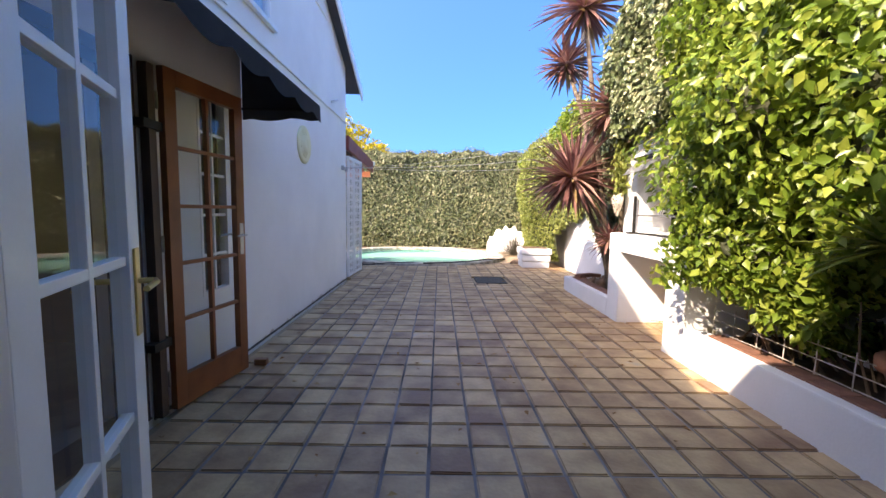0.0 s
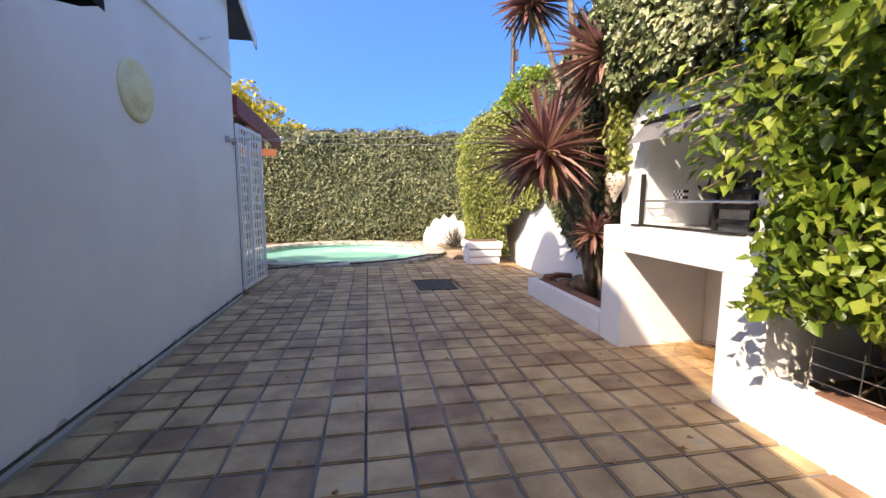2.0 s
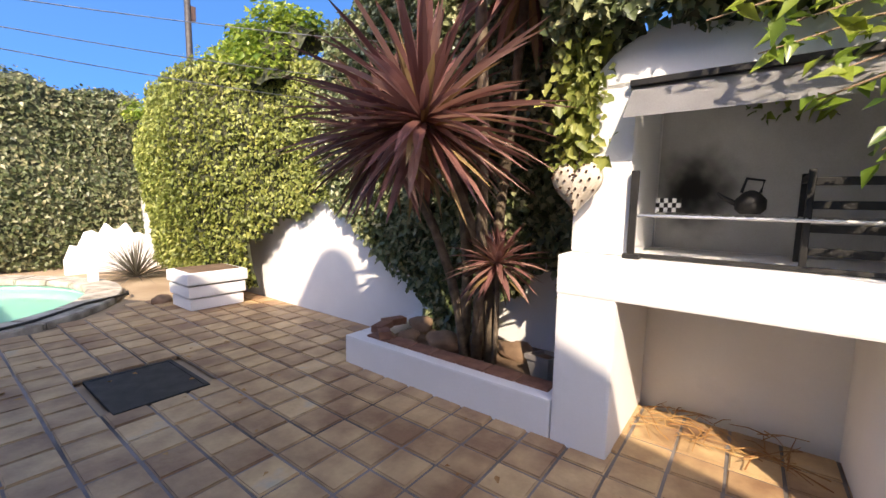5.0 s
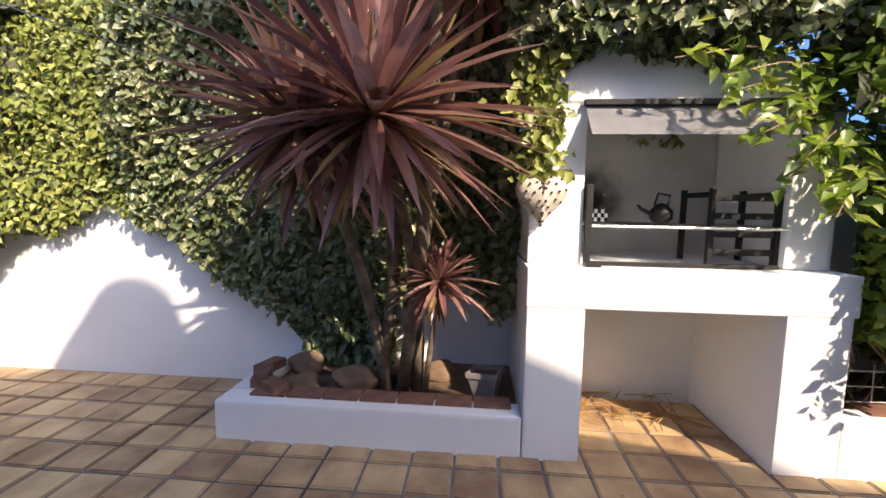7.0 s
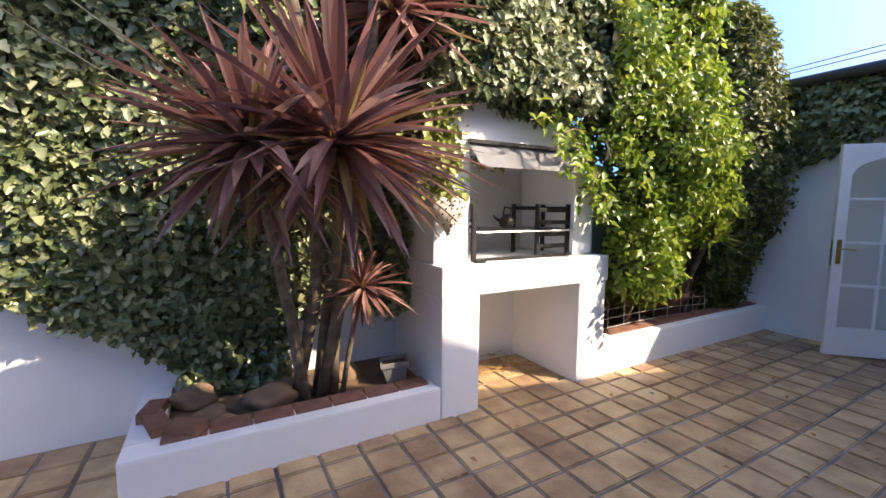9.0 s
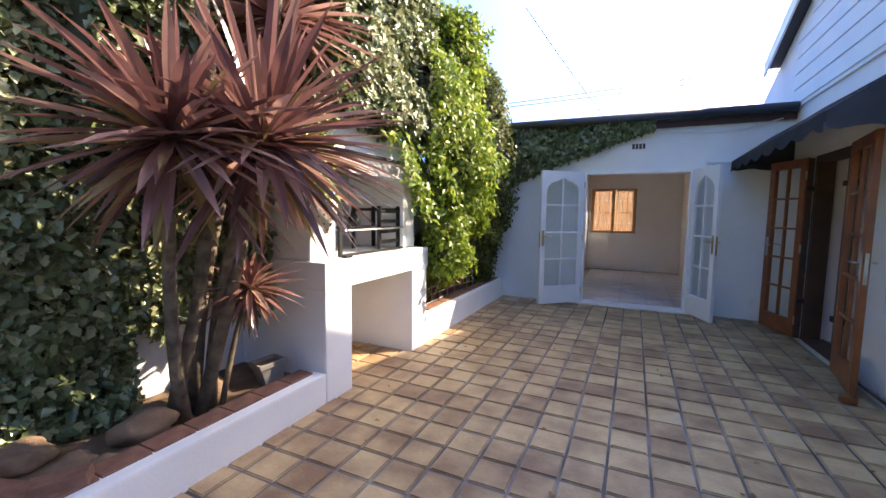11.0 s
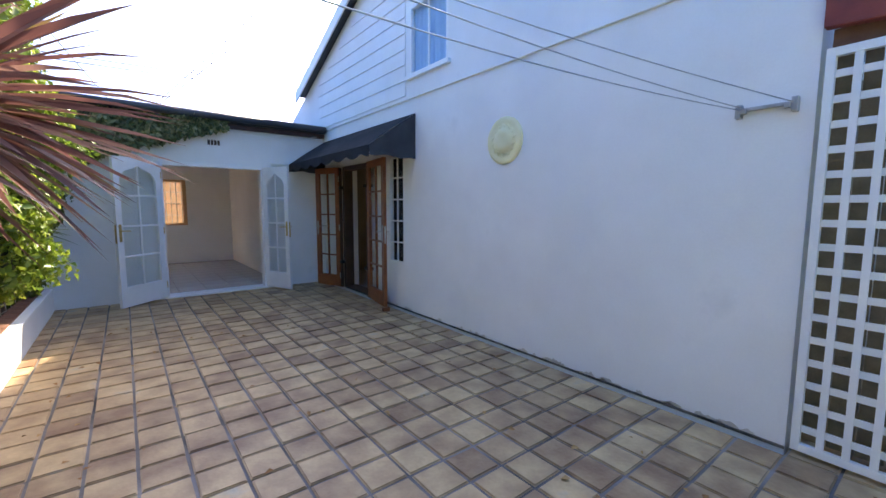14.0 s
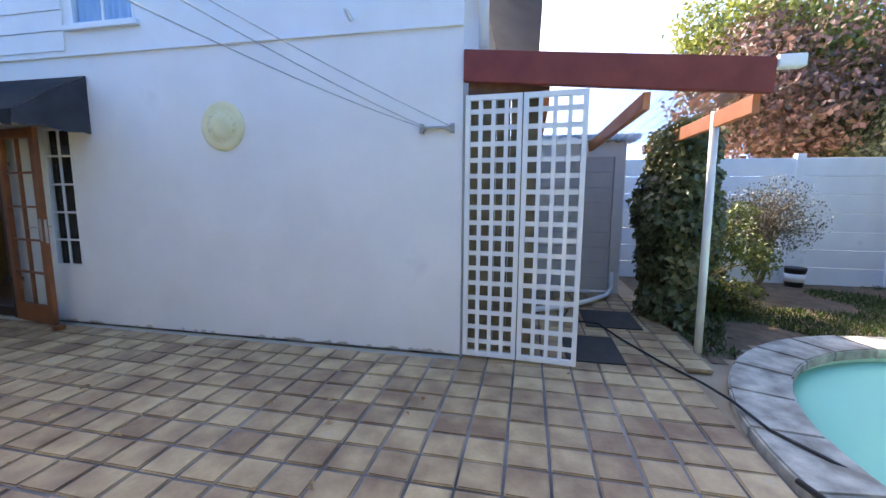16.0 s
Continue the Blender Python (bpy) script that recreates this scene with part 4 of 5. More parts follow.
# leaf litter and sticks under the braai
bm = bmesh.new()
rr = random.Random(4)
for i in range(60):
    x, y, a = BX + rr.uniform(0.45, 0.84), rr.uniform(4.85, 5.66), rr.uniform(0, 6.28)
    l = rr.uniform(0.08, 0.3)
    z = rr.uniform(0.012, 0.05)
    dx, dy = l / 2 * math.cos(a), l / 2 * math.sin(a)
    x, y = min(x, BX + 0.84 - abs(dx)), min(max(y, 4.73 + abs(dy)), 5.67 - abs(dy))
    add_tube(bm, [(x - dx, y - dy, z), (x, y, z + 0.015), (x + dx, y + dy, z)], 0.004, 0.002, 4)
tagged(finish(bm, "dry_sticks", DRYLEAF), "heap of dry sticks and leaves under the barbecue", "sticks", kind="stuff")

# ---- pergola, lattice, shed side ----
lat = thing("lattice_screen", (WX + 0.02, 8.53, 0.03), "white painted square wooden lattice screen in two panels", "lattice")
for n_panel, (y0, y1, x0, x1) in enumerate(((0.0, 0.47, 0.0, 0.02), (0.48, 0.98, 0.02, 0.06))):
    h, wdt = 2.26, y1 - y0
    bars = []
    bm = bmesh.new()
    add_box(bm, (-0.02, 0, 0), (0.02, 0.04, h), 0.003)
    add_box(bm, (-0.02, wdt - 0.04, 0), (0.02, wdt, h), 0.003)
    for z in (0, h - 0.045):
        add_box(bm, (-0.018, 0.04, z), (0.018, wdt - 0.04, z + 0.045), 0.003)
    for k in range(1, 4):
        y = 0.02 + (wdt - 0.04) * k / 4 if n_panel == 0 else 0.02 + (wdt - 0.04) * k / 4
        add_box(bm, (0.001, y - 0.017, 0.045), (0.014, y + 0.017, h - 0.045), 0.002)
    for k in range(1, 17):
        z = h * k / 17
        add_box(bm, (-0.013, 0.04, z - 0.02), (0.0, wdt - 0.04, z + 0.02), 0.002)
    pn = finish(bm, "lattice_panel", GLOSSWHITE, lat)
    pn.location = (x0, y0, 0)
    pn.rotation_euler = (0, 0, math.atan2(-(x1 - x0), y1 - y0))
scr = thing("board_screen", (WX - 0.16, 8.53, 0.0), "weathered brown wooden boards behind the lattice", "screen")
for k in range(5):
    box("board", (-0.012, 0.005 + k * 0.122, 0.03), (0.012, 0.12 + k * 0.122, 2.36), mat("weathered_board", (0.2, 0.15, 0.09), (0.3, 0.235, 0.15), 0.85, 7.0, 0.3) if k == 0 else bpy.data.materials["weathered_board"], scr, 0.003)
perg = thing("pergola", (-1.3, 10.66, 0), "lean-to pergola with red beam, white posts and clear roof sheets", "pergola")
tube("post", [(-0.06, 0.03, 0), (-0.06, 0.0, 2.21)], 0.035, GLOSSWHITE, perg, sides=12)
def beam_x(y):
    """Where the slanting edge beam stands, along the pergola."""
    return 0.525 + 0.04 * (y + 2.14)


bm = bmesh.new()
ends = []
for y, z0, z1 in ((-2.15, 2.40, 2.655), (0.08, 2.19, 2.435)):
    x = beam_x(y)
    ends.append([bm.verts.new(p) for p in ((x, y, z0), (x + 0.06, y, z0), (x + 0.06, y, z1), (x, y, z1))])
bm.faces.new(ends[0])
bm.faces.new(ends[1][::-1])
for k in range(4):
    bm.faces.new((ends[0][k], ends[0][(k + 1) % 4], ends[1][(k + 1) % 4], ends[1][k]))
bmesh.ops.bevel(bm, geom=bm.edges[:], offset=0.006, segments=2, affect="EDGES")
finish(bm, "beam", REDWOOD, perg)
for y in (-0.02, -0.75, -1.5):
    zb = 2.36 - 0.075 * (y + 2.15)
    bm = bmesh.new()
    add_box(bm, (-2.4, y, zb - 0.13), (beam_x(y) - 0.004, y + 0.05, zb), 0.004)
    finish(bm, "rafter", ORANGEWOOD, perg)
bm = bmesh.new()
prev = None
for i in range(91):
    y = -2.12 + i * 2.2 / 90
    z = 2.375 - 0.075 * (y + 2.15) + 0.012 * math.sin(i * 1.1)
    cur = (bm.verts.new((-2.5, y, z + 0.02)), bm.verts.new((beam_x(y) - 0.005, y, z + 0.11)))
    if prev:
        bm.faces.new((prev[0], cur[0], cur[1], prev[1]))
    prev = cur
cs = finish(bm, "clear_roof_sheet", SHEET, perg, True)
box("gutter_end", (beam_x(0.1) - 0.02, 0.085, 2.36), (beam_x(0.1) + 0.07, 0.26, 2.45), GLOSSWHITE, perg, 0.02)
box("wall_plate", (0.44, -2.12, 2.30), (0.5, -1.45, 2.405), mat("old_brown_board", (0.14, 0.06, 0.035), (0.2, 0.1, 0.06), 0.7, 8.0, 0.2), perg)
wall("wall_shed", "x", -3.75, -0.2, 8.5, 10.45, -0.1, 2.28, [(9.0, 10.3, 0.0, 2.05)], PAINT)
sd = thing("shed_door", (-3.78, 9.65, 0.02), "grey white boarded shed door, closed", "door", kind="structure")
for k in range(9):
    box("board", (-0.02, -0.64, 0.01 + k * 0.225), (0.02, 0.64, 0.01 + k * 0.225 + 0.22), SHEDDOOR, sd, 0.006)
box("backing", (-0.05, -0.645, 0), (-0.021, 0.645, 2.03), SHEDDOOR, sd, 0)
box("shed_roof_edge", (-4.2, 8.6, 2.282), (-3.6, 10.6, 2.36), GLOSSWHITE)["kind"] = "structure"
tube("hose_pipe", [(-3.6, 10.3, 0.35), (-3.55, 10.3, 0.1), (-3.3, 10.2, 0.06), (-2.9, 9.9, 0.06), (-2.5, 9.5, 0.06), (-2.2, 9.0, 0.06)], 0.035, GLOSSWHITE)
tagged(bpy.data.objects["hose_pipe"], "white plastic drain pipe along the shed floor", "pipe")
tagged(box("rubber_mat", (-1.55, 9.45, 0.008), (-0.85, 9.95, 0.02), BLACKPLASTIC, m=None), "black rubber mat on the paving", "mat")
tagged(box("door_mat", (-2.6, 9.75, 0.008), (-1.9, 10.35, 0.018), DRAIN), "dark worn mat lying on the paving", "mat")
hs = tube("garden_hose", [(-2.5, 9.6, 0.02), (-2.1, 9.5, 0.02), (-2.0, 9.9, 0.02), (-1.5, 10.05, 0.02), (-1.0, 10.25, 0.02), (-0.6, 10.45, 0.02), (-0.25, 10.5, 0.06), (0.1, 10.55, 0.06), (0.35, 10.7, 0.06), (0.5, 10.95, -0.02), (0.55, 11.3, -0.08)], 0.01, BLACKPLASTIC)
tagged(hs, "black pool hose lying across the paving", "hose")
hs2 = tube("pool_hose", [(0.6, 10.42, 0.07), (1.2, 10.62, 0.07), (1.7, 10.9, 0.07), (2.2, 11.4, 0.07), (2.75, 11.9, 0.02), (2.8, 12.1, 0.02)], 0.016, BLACKPLASTIC)
tagged(hs2, "black pool hose lying along the coping", "hose")
# prefabricated white wall
pw = thing("panel_wall", (-5.45, 13.0, 0), "white painted precast concrete panel wall", "wall", kind="structure")
for j in range(6):
    for k in range(7):
        box("panel", (-0.04, -3.9 + j * 1.5 + 0.07, 0.315 * k - 0.05), (0.0, -2.4 + j * 1.5 - 0.07, 0.315 * k + 0.26), CONCRETE, pw, 0.008)
    box("pillar", (-0.07, -3.9 + j * 1.5 - 0.069, -0.05), (0.04, -3.9 + j * 1.5 + 0.069, 2.22), CONCRETE, pw, 0.01)
bk = thing("paint_bucket", (-5.15, 13.55, -0.045), "black and white plastic paint bucket with handle", "bucket")
bm = bmesh.new()
lathe(bm, [(0.12, 0), (0.15, 0.3), (0.155, 0.3), (0.155, 0.34), (0.145, 0.34)], 24)
finish(bm, "bucket_body", BLACKPLASTIC, bk, True)
bm = bmesh.new()
lathe(bm, [(0.136, 0.1), (0.148, 0.24), (0.147, 0.24), (0.135, 0.1)], 24)
finish(bm, "paper_label", GLOSSWHITE, bk, True)


# ---- plants ----
def far_hedge(u, v):
    x = -9.5 + u * 13.6
    top = 3.32 + rough((x, 0, 0), 0.7, 0.22, 2) + rough((x, 3, 0), 2.6, 0.14, 6)
    if v < 0.85:
        return (x, 15.5, v / 0.85 * top), (0, -1, 0.1)
    return (x, 15.5 + (v - 0.85) / 0.15 * 0.7, top), (0, -0.2, 1)


green_mass("creeper_hedge", far_hedge, 110, 34, 34000, 0.085, CREEPER, "tall wall-like hedge of dull green creeper", "hedge", bulge=0.12, out=0.1)


def arch(y):
    """Height of the bare white wall under the ivy."""
    if 7.55 < y < 10.5:
        return 1.34 - 0.42 * abs(y - 9.1) ** 1.25 * (1.35 if y < 9.1 else 0.85) + 0.05 * math.sin(y * 9)
    return -1.0


def wall_ivy(u, v):
    y = 4.3 + u * 4.6
    top = 3.25 + 0.2 * math.sin(y * 1.9) + (0.6 if y < 6.8 else 0.0) * min(1, (6.8 - y))
    z = v / 0.88 * top if v < 0.88 else top
    lean = 0.06 + (0.44 if y < 7.2 else 0.16) * max(0.0, min(1.0, (z - 1.3) / 1.3))
    if y < 6.15:
        lean = 0.3 + 0.55 * max(0.0, min(1.0, (z - 2.0) / 0.25))
    if v < 0.88:
        return (GX - lean, y, z), (-1, 0, 0.15)
    return (GX - lean + (v - 0.88) / 0.12 * 1.1, y, top + 0.05), (-0.2, 0, 1)


green_mass("ivy", wall_ivy, 80, 50, 40000, 0.066, IVY, "dark green ivy covering the boundary wall", "ivy", bulge=0.16, out=0.12, lobed=True,
           keep=lambda p: p.z > arch(p.y) and not (4.3 < p.y < 6.02 and p.z < 2.12 + 0.1 * math.sin(p.y * 7)) and p.z > (0.2 if p.y < 7.75 else -1) and not (6.0 < p.y < 6.9 and p.z < 0.75 + 0.15 * math.sin(p.y * 11)))


def yellow_hedge(u, v):
    a = u * math.pi * 0.75
    y = 8.3 + u * 6.1
    dep = 0.05 + 0.75 * max(0.0, min(1.0, (u - 0.25) / 0.25)) * max(0.0, math.sin(u * math.pi)) ** 0.7
    top = 2.65 + 0.3 * math.sin(u * 3.0)
    if v < 0.8:
        t = v / 0.8
        return (GX - dep * (0.55 + 0.45 * math.sin(t * 2.6)), y, 0.15 + t * top), (-1, -0.25 if u < 0.4 else 0.1, 0.15)
    return (GX - dep * 0.7 + (v - 0.8) / 0.2 * 1.0, y, 0.15 + top + 0.05), (-0.4, 0, 1)


green_mass("clipped_hedge", yellow_hedge, 64, 34, 28000, 0.065, YELLOWHEDGE, "rounded yellow green clipped hedge on the boundary wall", "hedge", bulge=0.1, out=0.08, keep=lambda p: p.z > arch(p.y))


def top_creeper(u, v):
    y = 9.8 + u * 5.0
    return (GX - 0.35 + v * 1.1, y, 2.75 + 0.85 * math.sin(min(1, v * 1.6) * 1.5) * (0.65 + 0.35 * math.sin(u * 5 + 0.7))), (-0.6, 0, 0.8)


green_mass("green_creeper", top_creeper, 40, 12, 7000, 0.1, BRIGHT, "fresh green creeper spilling over the hedge top", "creeper", bulge=0.3, out=0.25)


def climber(u, v):
    th = (u - 0.5) * math.pi * 1.15
    ph = (v - 0.5) * math.pi
    n = Vector((-math.cos(th) * math.cos(ph), math.sin(th) * math.cos(ph), math.sin(ph)))
    c = Vector((3.95, 3.75, 2.15))
    r = Vector((0.95, 1.3, 1.7))
    return c + Vector((n.x * r.x, n.y * r.y, n.z * r.z)), n


green_mass("climbing_shrub", climber, 60, 60, 42000, 0.076, BRIGHT, "bushy bright green climber hanging over the planter", "shrub", bulge=0.5, scale=1.6, out=0.24, spread=0.8,
           keep=lambda p: p.z > 0.6 + 0.2 * math.sin(p.y * 5) + 0.6 * max(0.0, 3.5 - p.y) and p.y > LY + 0.05 and not (p.y > 4.35 and p.z < 1.85) and not (p.y > 4.55 and p.x < 3.75 - 0.2 * math.sin(p.z * 9)))


def corner_shrub(u, v):
    th = (u - 0.5) * math.pi * 1.2
    ph = (v - 0.5) * math.pi
    n = Vector((-math.cos(th) * math.cos(ph), math.sin(th) * math.cos(ph), math.sin(ph)))
    c = Vector((3.5, 1.98, 1.95))
    r = Vector((0.52, 0.5, 1.7))
    return c + Vector((n.x * r.x, n.y * r.y, n.z * r.z)), n


green_mass("corner_shrub", corner_shrub, 30, 40, 10000, 0.07, BUSHDARK, "tall dense dark green shrub in the corner", "shrub", bulge=0.2, out=0.12)


def room_ivy(u, v):
    x = 3.5 - u * 2.6
    low = 1.75 + 0.95 * min(1, max(0, u * 1.15 - 0.12)) ** 0.8
    return (x, LY + 0.05, low + v * (2.86 - low)), (0, 1, 0.1)


green_mass("roof_ivy", room_ivy, 34, 16, 5000, 0.075, IVY, "dark ivy creeping along the garden room wall", "ivy", bulge=0.06, out=0.12, lobed=True)


# a leafy branch reaching over the braai
brn = thing("leafy_branch", (3.16, 4.3, 1.95), "fresh green leafy branch reaching over the barbecue", "branch")
pts, nrm = [], []
bm = bmesh.new()
for k in range(9):
    e0 = Vector((0.2, -0.15, 0.16 - 0.06 * k))
    e1 = Vector((-0.16 - 0.03 * (k % 3), 1.1 - 0.09 * k - 0.12 * (k % 2), 0.12 - 0.09 * k))
    path = [e0.lerp(e1, t) + Vector((0, 0, 0.1 * math.sin(t * 3))) for t in (0, 0.35, 0.7, 1)]
    add_tube(bm, path, 0.008, 0.003, 5)
    for i in range(62):
        t = (rng.integers(0, 9) + 0.5 + rng.normal(0, 0.12)) / 9
        pts.append(e0.lerp(e1, t) + Vector((0, 0, 0.1 * math.sin(t * 3))) + Vector(rng.normal(0, 0.035, 3)))
        nrm.append((-0.6, 0.1, 0.7))
finish(bm, "stem", TWIG, brn)
lf = leaves("leaves", pts, nrm, 0.095, BRIGHT, 0.45, droop=0.5, wide=0.5)
lf.parent = brn
tagged(lf, kind="stuff")
# ivy tail on the braai's corner
tl = thing("ivy_tail", (3.2, 5.98, 1.55), "pale ivy hanging at the corner of the barbecue", "ivy")
pts = [Vector((rng.normal(0, 0.035), rng.normal(0, 0.07), rng.random() * 0.65)) for i in range(420)]
lf = leaves("leaves", pts, [(-1, 0.3, 0.2)] * len(pts), 0.065, YELLOWHEDGE, 0.5, lobed=True)
lf.parent = tl
tagged(lf, kind="stuff")
tube("stem", [(0.03, 0, 0), (0.02, 0.01, 0.3), (0.04, 0, 0.65)], 0.006, TWIG, tl)


def cordyline(trunks, label):
    """trunks: (base, bend, head, crown length, blades)."""
    b0 = Vector(trunks[0][0])
    e = thing("cordyline", b0, label, "palm")
    for i, (b, mid, hd, ln, cnt) in enumerate(trunks):
        b, mid, hd = Vector(b) - b0, Vector(mid) - b0, Vector(hd) - b0
        pth = [b.lerp(mid, t).lerp(mid.lerp(hd, t), t) for t in (0, 0.2, 0.4, 0.6, 0.8, 1)]
        tube("trunk", pth, 0.042 if ln > 0.4 else 0.02, BARK, e, 0.028 if ln > 0.4 else 0.015, 9)
        blade_head(e, hd, cnt, ln, 0.058 if ln > 0.4 else 0.04, CORDY, -0.75, seed=i + 3)
        blade_head(e, hd - Vector((0, 0, 0.06)), cnt // 6, ln * 0.85, 0.05 if ln > 0.4 else 0.03, DRYBLADE, -0.98, "dry_leaves", seed=i + 30)
    return e


cordyline([((3.5, 6.85, 0.17), (3.5, 6.95, 1.0), (2.97, 7.17, 1.77), 0.7, 120),
           ((3.54, 6.66, 0.17), (3.55, 6.6, 1.0), (2.87, 6.77, 1.81), 0.84, 170),
           ((3.5, 6.6, 0.17), (3.45, 6.55, 0.6), (3.33, 6.5, 0.95), 0.37, 70),
           ((3.58, 6.75, 0.17), (3.6, 6.6, 1.6), (3.22, 6.3, 2.68), 0.66, 120),
           ((3.5, 6.75, 0.17), (3.0, 6.35, 2.4), (2.87, 6.6, 4.05), 0.72, 120),
           ((3.56, 6.9, 0.17), (3.2, 6.5, 2.0), (2.87, 7.33, 3.56), 0.55, 100)], "bronze cordyline with several leaning trunks in the planter")

# spiky green plant and pots in the near planter
yc = thing("yucca", (3.42, 2.75, 0.25), "small green spiky yucca in the planter", "yucca")
tube("trunk", [(0, 0, 0), (-0.06, 0.02, 0.4), (-0.26, 0.05, 0.88)], 0.03, BARK, yc)
blade_head(yc, (-0.28, 0.05, 0.92), 70, 0.42, 0.035, GREENBLADE, -0.3, seed=12)


def pot(name, at, r0, r1, h, material, label, square=False):
    e = thing(name, at, label, "pot")
    bm = bmesh.new()
    lathe(bm, [(r0, 0), (r1, h * 0.8), (r1 * 1.1, h * 0.8), (r1 * 1.12, h), (r1 * 0.95, h), (r1 * 0.9, h * 0.85)], 4 if square else 24)
    finish(bm, "pot_body", material, e, not square)
    bm = bmesh.new()
    lathe(bm, [(r1 * 0.88, h * 0.83), (r1 * 0.88, h * 0.86)], 4 if square else 24)
    finish(bm, "soil", SOIL, e)
    return e


pot("terracotta_pot", (3.62, 2.85, 0.25), 0.2, 0.28, 0.3, TERRACOTTA, "wide terracotta pot standing in the planter")
g1 = pot("square_pot", (3.5, 6.2, 0.174), 0.09, 0.13, 0.17, GREYPOT, "small grey square pot in the planter", True)
g1.rotation_euler = (0, 0.12, 0.5)
# little wire fence
wf = thing("wire_fence", (3.34, 3.4, 0.25), "low rusty wire edging fence in the planter", "fence")
bm = bmesh.new()
for z in (0.08, 0.17, 0.26):
    add_tube(bm, [(0.0, -1.0, z - 0.03), (0.02, -0.4, z), (-0.02, 0.3, z + 0.02), (0.0, 0.9, z)], 0.004, sides=5)
for k in range(9):
    add_tube(bm, [(0, -1.0 + k * 0.237, -0.01), (0.01, -1.0 + k * 0.237, 0.3)], 0.004, sides=5)
finish(bm, "wire", mat("pale_wire", (0.45, 0.4, 0.35), (0.55, 0.5, 0.45), 0.6, 9.0, 0.1), wf)
# bare stems under the climber
st = thing("shrub_stems", (3.6, 3.4, 0.25), "bare twisted brown stems under the climber", "stems")
bm = bmesh.new()
rr = random.Random(8)
for k in range(46):
    y = rr.uniform(-1.2, 0.8)
    x = rr.uniform(-0.2, 0.3)
    add_tube(bm, [(x, y, -0.02), (x - rr.uniform(-0.1, 0.15), y + rr.uniform(-0.2, 0.2), 0.25), (x - rr.uniform(-0.1, 0.25), y + rr.uniform(-0.3, 0.3), 0.6)], rr.uniform(0.006, 0.022), 0.004, 5)
finish(bm, "stem", TWIG, st)


def rock(at, size, seed, label="rounded brown garden rock", material=ROCK):
    bm = bmesh.new()
    bmesh.ops.create_icosphere(bm, subdivisions=3, radius=1)
    for v in bm.verts:
        d = 1 + rough(v.co, 1.3, 0.35, seed) + rough(v.co, 4, 0.08, seed)
        v.co = Vector((v.co.x * size[0], v.co.y * size[1], v.co.z * size[2])) * d
    ob = tagged(finish(bm, "garden_rock", material, None, True), label, "rock", "garden rocks")
    ob.location = at
    return ob


for i, (x, y, z, s) in enumerate(((3.52, 7.05, 0.24, 0.15), (3.48, 7.4, 0.22, 0.09), (3.38, 7.32, 0.21, 0.07), (3.75, 6.55, 0.22, 0.13), (3.42, 7.58, 0.2, 0.06), (3.75, 7.5, 0.23, 0.12), (3.7, 6.9, 0.2, 0.1))):
    rock((x, y, z), (s * 0.8, s * 1.05, s * 0.62), i)
# clay pieces at the planter's far end
for i, (x, y, a) in enumerate(((3.42, 7.66, 0.3), (3.6, 7.7, -0.2), (3.3, 7.52, 0.9))):
    b = tagged(box("loose_brick", (-0.11, -0.05, 0), (0.11, 0.05, 0.06), BRICKEDGE, None, 0.008), "loose red clay brick on the planter", "brick", "loose bricks")
    b.location, b.rotation_euler = (x, y, 0.236), (0, 0.05 * i, a)

# stone trough, sandy corner and grass by the pool
tr = thing("stone_trough", (3.25, 10.62, 0.0), "white stacked stone plant trough by the pool", "planter")
tr.scale = (1.05, 1.05, 1.35)
for k in range(3):
    box("stone_course", (-0.3 - 0.02 * k, -0.26 - 0.02 * k, 0.005 + k * 0.115), (0.3 + 0.02 * k, 0.26 + 0.02 * k, 0.11 + k * 0.115), CONCRETE, tr, 0.025)
box("soil", (-0.27, -0.22, 0.34), (0.27, 0.22, 0.35), SOIL, tr, 0)
tf = thing("grass_tuft", (3.3, 13.5, -0.045), "grey dry ornamental grass tuft by the pool", "grass")
blade_head(tf, (0, 0, 0.02), 220, 0.8, 0.018, GREYBUSH, 0.15, "blades", 5)
tagged(box("white_post", (2.6, 13.1, -0.05), (2.72, 13.22, 0.5), PAINT, bevel=0.02), "short white plastered post by the pool", "post")
for i, x in enumerate((2.9, 3.4, 3.75)):
    rock((x, 11.15 + 0.2 * i, 0.02), (0.12, 0.1, 0.08), 20 + i)
bmm = bmesh.new()
prof = [(0, -0.1)] + [(1.9 * k / 14, 0.2 + 0.6 * math.sin(math.pi * k / 14) ** 0.8 + 0.09 * math.sin(k * 2.3) + 0.03 * math.sin(k * 7)) for k in range(15)] + [(1.9, -0.1)]
a = [bmm.verts.new((2.6 + x * 0.75, 14.6, z)) for x, z in prof]
b = [bmm.verts.new((2.6 + x * 0.75, 14.75, z)) for x, z in prof]
bmm.faces.new(a)
bmm.faces.new(b[::-1])
for k in range(len(prof)):
    j = (k + 1) % len(prof)
    bmm.faces.new((a[k], a[j], b[j], b[k]))
tagged(finish(bmm, "wall_pool_corner", PAINT), kind="structure")

# hedge, shrubs, trees beyond the pergola
def side_hedge(u, v):
    th = u * math.tau
    if v < 0.85:
        return (-2.75 + 0.5 * math.cos(th), 10.85 + 0.3 * math.sin(th), v / 0.85 * 2.2), (math.cos(th), math.sin(th), 0.1)
    k = 1 - (v - 0.85) / 0.15
    return (-2.75 + 0.5 * k * math.cos(th), 10.85 + 0.3 * k * math.sin(th), 2.2 + 0.1 * (1 - k)), (0, 0, 1)


